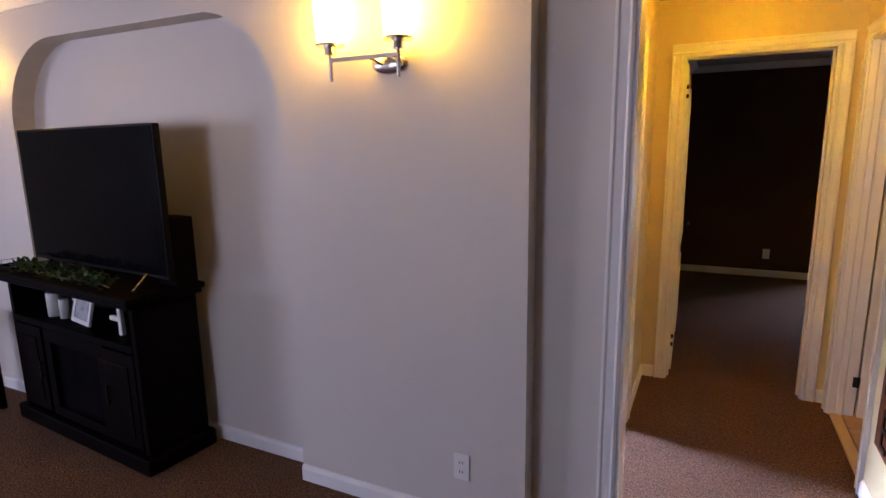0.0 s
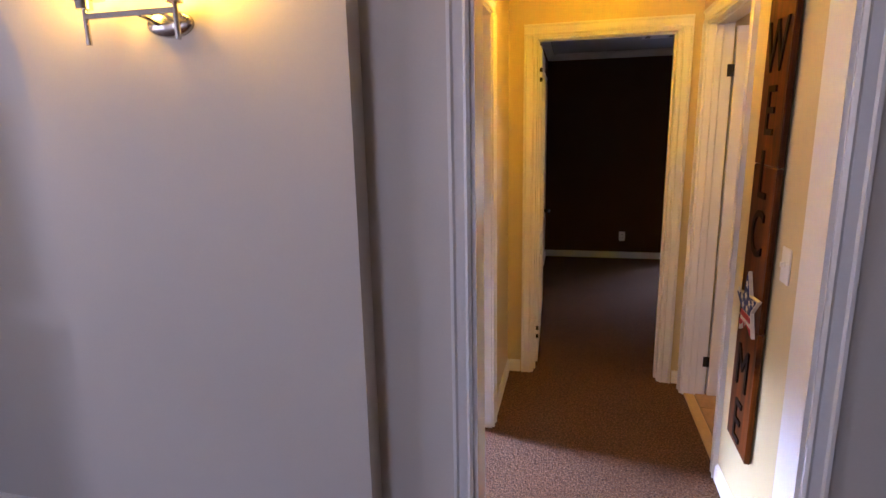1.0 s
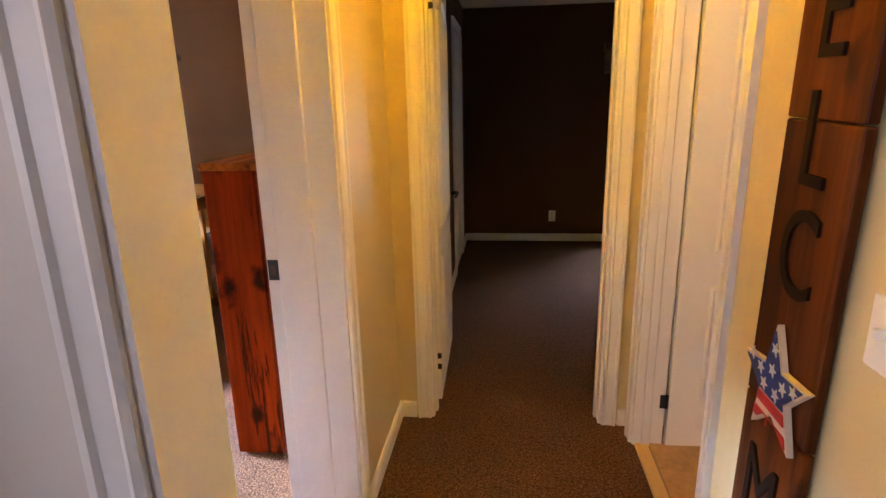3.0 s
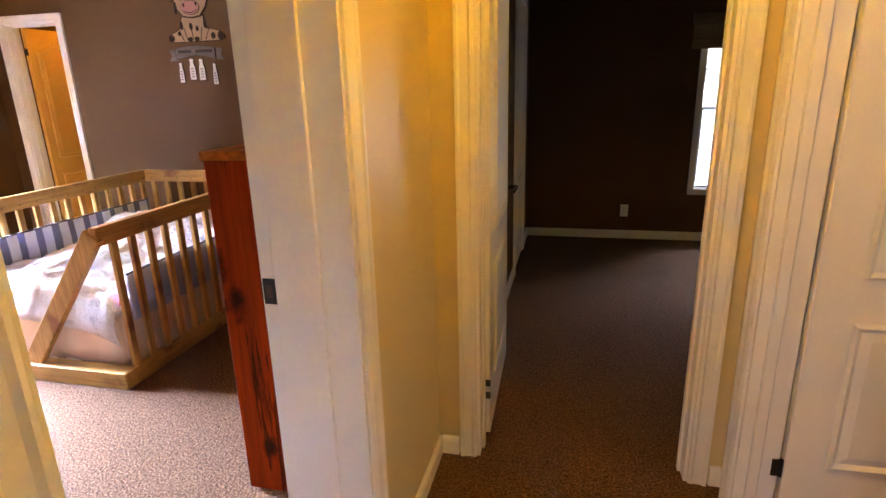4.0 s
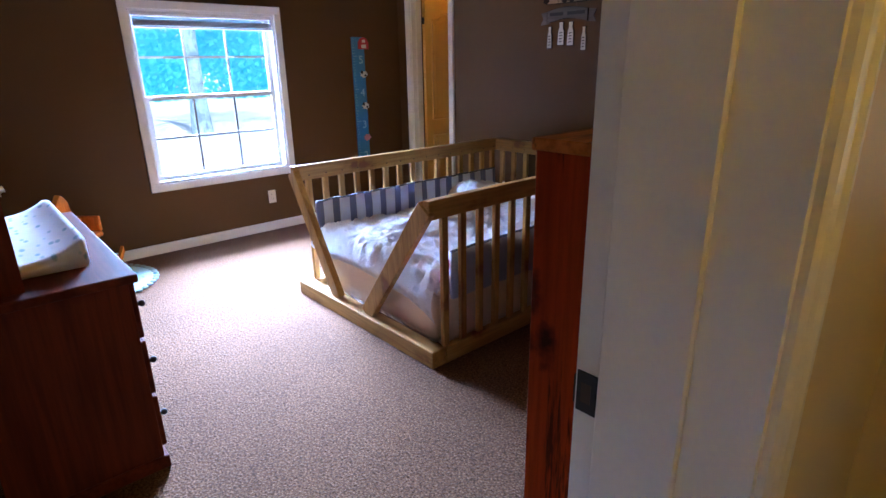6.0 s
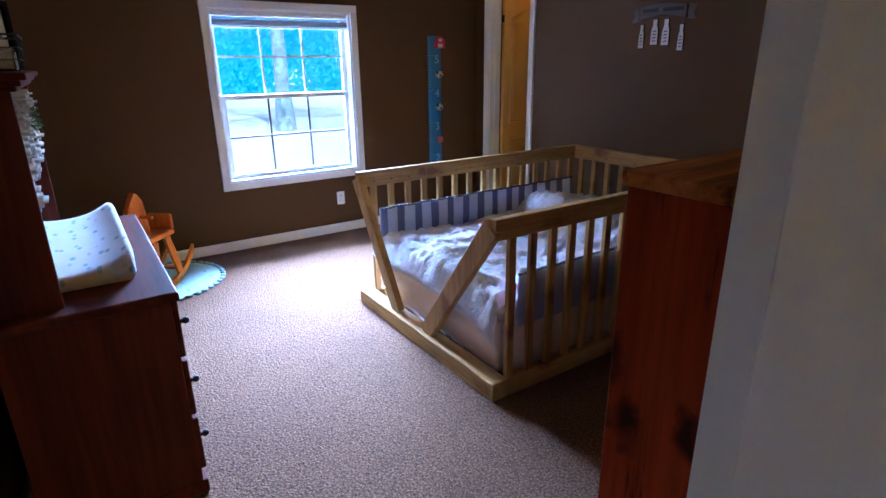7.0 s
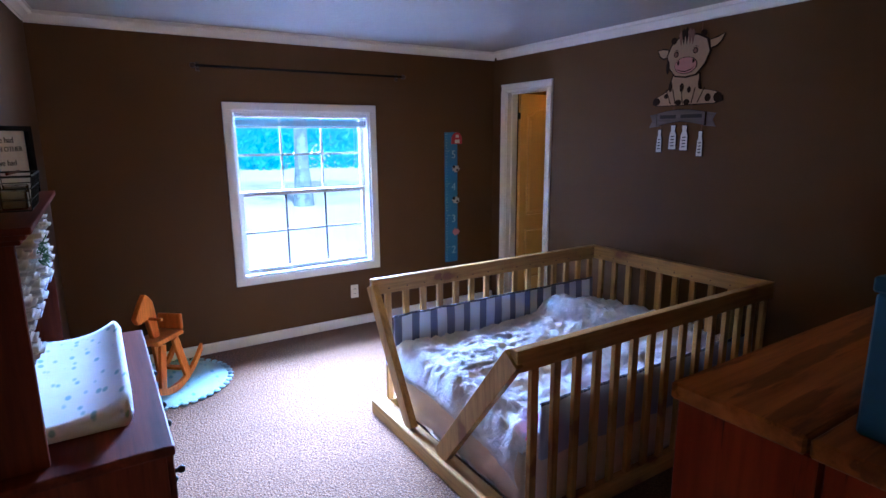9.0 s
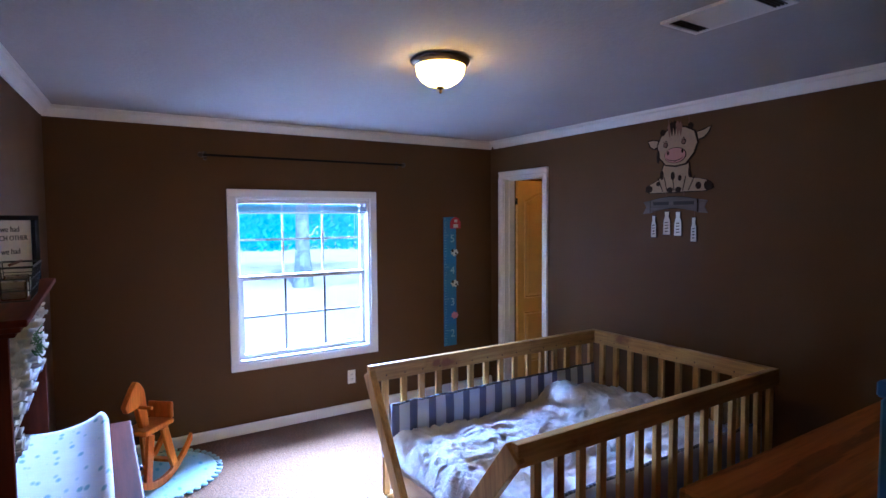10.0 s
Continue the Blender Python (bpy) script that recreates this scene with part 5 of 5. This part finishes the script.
fp = part("fireplace", boxes((-0.30, 0.30, 0.06, 0.09, 0.085, 0.60)), surface("firebox", (0.012, 0.011, 0.011), 0.5), tv_stand, "black fireplace insert")
for dims in ((-0.295, 0.295, 0.02, 0.0598, 0.52, 0.595), (-0.295, 0.295, 0.02, 0.0598, 0.09, 0.14), (-0.295, -0.23, 0.02, 0.0598, 0.14, 0.52), (0.23, 0.295, 0.02, 0.0598, 0.14, 0.52)):
    part("surround", boxes(dims, bev=0.003), E1, fp)
part("glass_front", boxes((-0.23, 0.23, 0.045, 0.050, 0.14, 0.52)), SCREEN, fp)

tv = thing("tv", pose(-2.735, 1.53, 0.892, 0, 0, RT), "large black flat-screen TV standing on the stand", "tv")
part("bezel", boxes((-0.625, 0.625, -0.012, 0.022, 0.055, 0.768), bev=0.004), surface("tv_plastic", (0.006, 0.006, 0.007), 0.5, spec=0.06), tv)
part("screen", boxes((-0.614, 0.614, -0.0145, -0.0125, 0.072, 0.757)), SCREEN, tv, "glossy black screen")
part("back_housing", boxes((-0.40, 0.40, 0.022, 0.065, 0.10, 0.48), bev=0.012), BLACK, tv)
for x in (-0.45, 0.45):
    bm = bmesh.new()
    beam(bm, (x, 0.0, 0.07), (x + 0.03, -0.10, 0.006), 0.02, 0.010)
    beam(bm, (x, 0.0, 0.07), (x + 0.03, 0.10, 0.006), 0.02, 0.010)
    part("foot", bm, BLACK, tv)

gar = thing("garland", pose(-2.84, 1.42, 0.892, 0, 0, RT), "green leafy garland lying under the TV", "garland")
random.seed(4)
bm = bmesh.new()
for k in range(420):
    x = random.uniform(-0.50, 0.42)
    c = Vector((x, random.uniform(-0.04, 0.05), random.uniform(0.004, 0.055)))
    d = Vector((random.uniform(-1, 1), random.uniform(-1, 0.4), random.uniform(-0.1, 0.9))).normalized()
    s = d.cross(Vector((0.2, 0.3, 1))).normalized() * 0.011
    L = random.uniform(0.03, 0.05)
    p = [bm.verts.new(v) for v in (c, c + d * L * 0.5 + s, c + d * L, c + d * L * 0.5 - s)]
    bm.faces.new(p)
part("leaf_mass", bm, surface("garland_leaf", (0.05, 0.10, 0.03), 0.6, var=0.3, coarse=20), gar)
bm = bmesh.new()
for k in range(10):
    rod(bm, (-0.48 + 0.09 * k, 0.01 * math.sin(k), 0.012), (-0.39 + 0.09 * k, 0.01 * math.sin(k + 1), 0.012), 0.004, 6)
part("stem", bm, HAIR, gar)

def on_stand(x, y, z):
    return pose(-2.842, 1.384, 0, 0, 0, RT) @ pose(x, y, z)

for x, h, r in ((-0.33, 0.135, 0.042), (-0.225, 0.11, 0.030)):
    cn = thing("candle", on_stand(x, 0.12, 0.635), "white pillar candle on the stand's shelf", "candle", "candles on the shelf")
    part("wax", lathe([(0.0, 0.0), (r, 0.0), (r, h - 0.004), (r * 0.92, h), (r * 0.5, h - 0.006), (0.0, h - 0.008)], 28), surface("wax_" + ("a" if r > 0.035 else "b"), (0.60, 0.60, 0.55), 0.5), cn, "", True)
    bm = bmesh.new()
    rod(bm, (0, 0, h - 0.008), (0.001, 0, h + 0.006), 0.0012, 6)
    part("wick", bm, INK, cn)
pf = thing("photo_frame", on_stand(-0.02, 0.09, 0.639) @ pose(0, 0, 0, -14, 0, -6), "white picture frame leaning on the shelf", "picture frame")
for dims in ((-0.11, 0.11, -0.008, 0.008, 0.125, 0.150), (-0.11, 0.11, -0.008, 0.008, 0.0, 0.025), (-0.11, -0.085, -0.008, 0.008, 0.025, 0.125), (0.085, 0.11, -0.008, 0.008, 0.025, 0.125)):
    part("frame", boxes(dims, bev=0.002), PLASTIC, pf)
part("picture", boxes((-0.085, 0.085, -0.001, 0.004, 0.025, 0.125)), surface("grey_print", (0.42, 0.44, 0.47), 0.3, var=0.35, coarse=18), pf)
dk = thing("wooden_ornament", on_stand(0.34, 0.10, 0.635), "small pale wooden ornament on the shelf", "ornament")
part("upright", boxes((0.0, 0.028, -0.012, 0.012, 0.0, 0.15), bev=0.003), PLASTIC, dk)
part("crossbar", boxes((-0.075, -0.001, -0.010, 0.010, 0.068, 0.092), bev=0.003), PLASTIC, dk)

tray = thing("tray", on_stand(-0.57, 0.06, 0.892), "small dark tray with thin wire handles on the TV stand", "tray")
part("tray_floor", boxes((-0.085, 0.085, -0.06, 0.06, 0.0, 0.008), bev=0.002), E1, tray)
for dims in ((-0.085, 0.085, -0.062, -0.056, 0.008, 0.024), (-0.085, 0.085, 0.056, 0.062, 0.008, 0.024), (-0.087, -0.081, -0.056, 0.056, 0.008, 0.024), (0.081, 0.087, -0.056, 0.056, 0.008, 0.024)):
    part("tray_rim", boxes(dims, bev=0.001), E1, tray)
for x in (-0.084, 0.084):
    bm = bmesh.new()
    for p, q in (((x, -0.04, 0.022), (x, -0.04, 0.045)), ((x, -0.04, 0.045), (x, 0.04, 0.045)), ((x, 0.04, 0.045), (x, 0.04, 0.022))):
        rod(bm, p, q, 0.002, 6)
    part("wire_handle", bm, CHROME, tray)

sp = thing("loudspeaker", pose(-2.235, 1.60, 0.892, 0, 0, RT), "black loudspeaker behind the TV on the stand", "loudspeaker")
part("cabinet", boxes((-0.075, 0.075, -0.05, 0.07, 0.0, 0.33), bev=0.005), E2, sp)
part("grille", boxes((-0.066, 0.066, -0.056, -0.0505, 0.02, 0.31), bev=0.003), surface("black_cloth", (0.005, 0.005, 0.005), 0.95, spec=0.05), sp)

side = thing("side_table", pose(-3.86, 1.28, 0), "small dark wooden side table", "side table")
part("top", boxes((-0.18, 0.18, -0.18, 0.18, 0.56, 0.585), bev=0.006), E1, side)
for sx in (-1, 1):
    for sy in (-1, 1):
        part("leg", boxes((sx * 0.155 - 0.018, sx * 0.155 + 0.018, sy * 0.155 - 0.018, sy * 0.155 + 0.018, 0.0, 0.56), bev=0.003), E2, side)
part("apron", boxes((-0.137, 0.137, -0.165, -0.145, 0.49, 0.56)), E1, side)

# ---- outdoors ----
# Lawn is far paler than grass: outdoor glare is put into its colour.
GRASS = surface("glare_lawn", (0.82, 0.83, 0.78), 0.95, var=0.1, coarse=0.4, fine=14, bump=0.6, dist=0.05)
bm = bmesh.new()
ring = [bm.verts.new((x, y, -0.62)) for x, y in ((-900, -900), (900, -900), (900, 900), (-900, 900))]
bm.faces.new(ring)
setting("ground", bm, GRASS, "sunlit lawn to the horizon, white glare put into its colour", "ground")
# Bark and leaves carry bright cyan haze in their base colours.
BARK = surface("hazed_bark", (0.38, 0.50, 0.54), 0.9, var=0.35, coarse=6, fine=30, bump=0.9, dist=0.03)
LEAF = surface("hazed_leaf", (0.16, 0.46, 0.50), 0.6, var=0.4, coarse=0.6, fine=9, bump=0.0)


def leaves(bm, centre, radius, n, size):
    for _ in range(n):
        d = Vector((random.gauss(0, 1), random.gauss(0, 1), random.gauss(0, 0.8)))
        c = Vector(centre) + d.normalized() * radius * random.random() ** 0.45
        a = Vector((random.uniform(-1, 1), random.uniform(-1, 1), random.uniform(-1, 1))).normalized()
        b = a.orthogonal().normalized() * size * 0.6
        p = [bm.verts.new(v) for v in (c - a * size, c + b, c + a * size, c - b)]
        bm.faces.new(p)


def tree(place, height, trunk_r, crown, n, label, low=0.35):
    t = thing("tree", pose(*place), label, "tree", "trees outside")
    bm = bmesh.new()
    rod(bm, (0, 0, 0), (0, 0, height * 0.12), trunk_r * 1.5, 14, trunk_r)
    rod(bm, (0, 0, height * 0.12), (trunk_r * 0.5, 0, height * 0.75), trunk_r, 14, trunk_r * 0.45)
    tips = []
    for k in range(9):
        a, z = k * 2.4, height * (low + 0.05 * k)
        tip = Vector((math.cos(a), math.sin(a), 0)) * crown * random.uniform(0.55, 0.95) + Vector((0, 0, z + crown * 0.35))
        rod(bm, (0, 0, z), tip, trunk_r * 0.35, 8, trunk_r * 0.08)
        tips.append(tip)
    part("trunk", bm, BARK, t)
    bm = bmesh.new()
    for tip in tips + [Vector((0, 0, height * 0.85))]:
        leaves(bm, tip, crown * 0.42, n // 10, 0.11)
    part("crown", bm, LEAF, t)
    return t


random.seed(11)
tree((-18.4, 8.3, -0.62), 11, 0.23, 5.0, 5000, "large tree with a broad trunk on the lawn", 0.42)
bm = bmesh.new()
for k in range(150):
    a = math.pi * random.uniform(0.55, 1.12)
    r = random.uniform(42, 60)
    h = random.uniform(0.4, 8.0)
    leaves(bm, (r * math.cos(a), 5 + r * math.sin(a), h - 0.6), random.uniform(2.0, 3.6), 900, 0.22)
# Leaves glow pale blue-green: overexposed haze is put into colour and emission.
WOODS = surface("far_woods_glow", (0.15, 0.50, 0.56), 0.8, var=0.25, coarse=0.12, fine=2, bump=0.0)
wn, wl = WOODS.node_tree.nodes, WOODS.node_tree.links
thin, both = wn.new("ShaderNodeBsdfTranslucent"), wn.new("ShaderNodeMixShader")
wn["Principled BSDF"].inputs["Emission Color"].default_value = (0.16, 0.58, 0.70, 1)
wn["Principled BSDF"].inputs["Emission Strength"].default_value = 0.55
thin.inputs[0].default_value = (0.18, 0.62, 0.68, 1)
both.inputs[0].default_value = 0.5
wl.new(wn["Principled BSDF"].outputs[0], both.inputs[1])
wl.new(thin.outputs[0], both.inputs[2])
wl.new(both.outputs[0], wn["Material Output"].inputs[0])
tagged(new("far_woods", mesh_of("far_woods", bm, WOODS)), "dense woods beyond the lawn with a blue-green haze glow put in", "woods", "", "stuff")

# bathroom tiles
tile_mesh = mesh_of("tile", boxes((0.002, 0.298, 0.002, 0.298, 0.0042, 0.010), bev=0.002), TILE)
for i in range(5):
    for j in range(4):
        o = new("tile", tile_mesh)
        o.parent = bath
        o.location = (XR + 0.065 + 0.30 * i, 2.30 + 0.30 * j, 0.0)
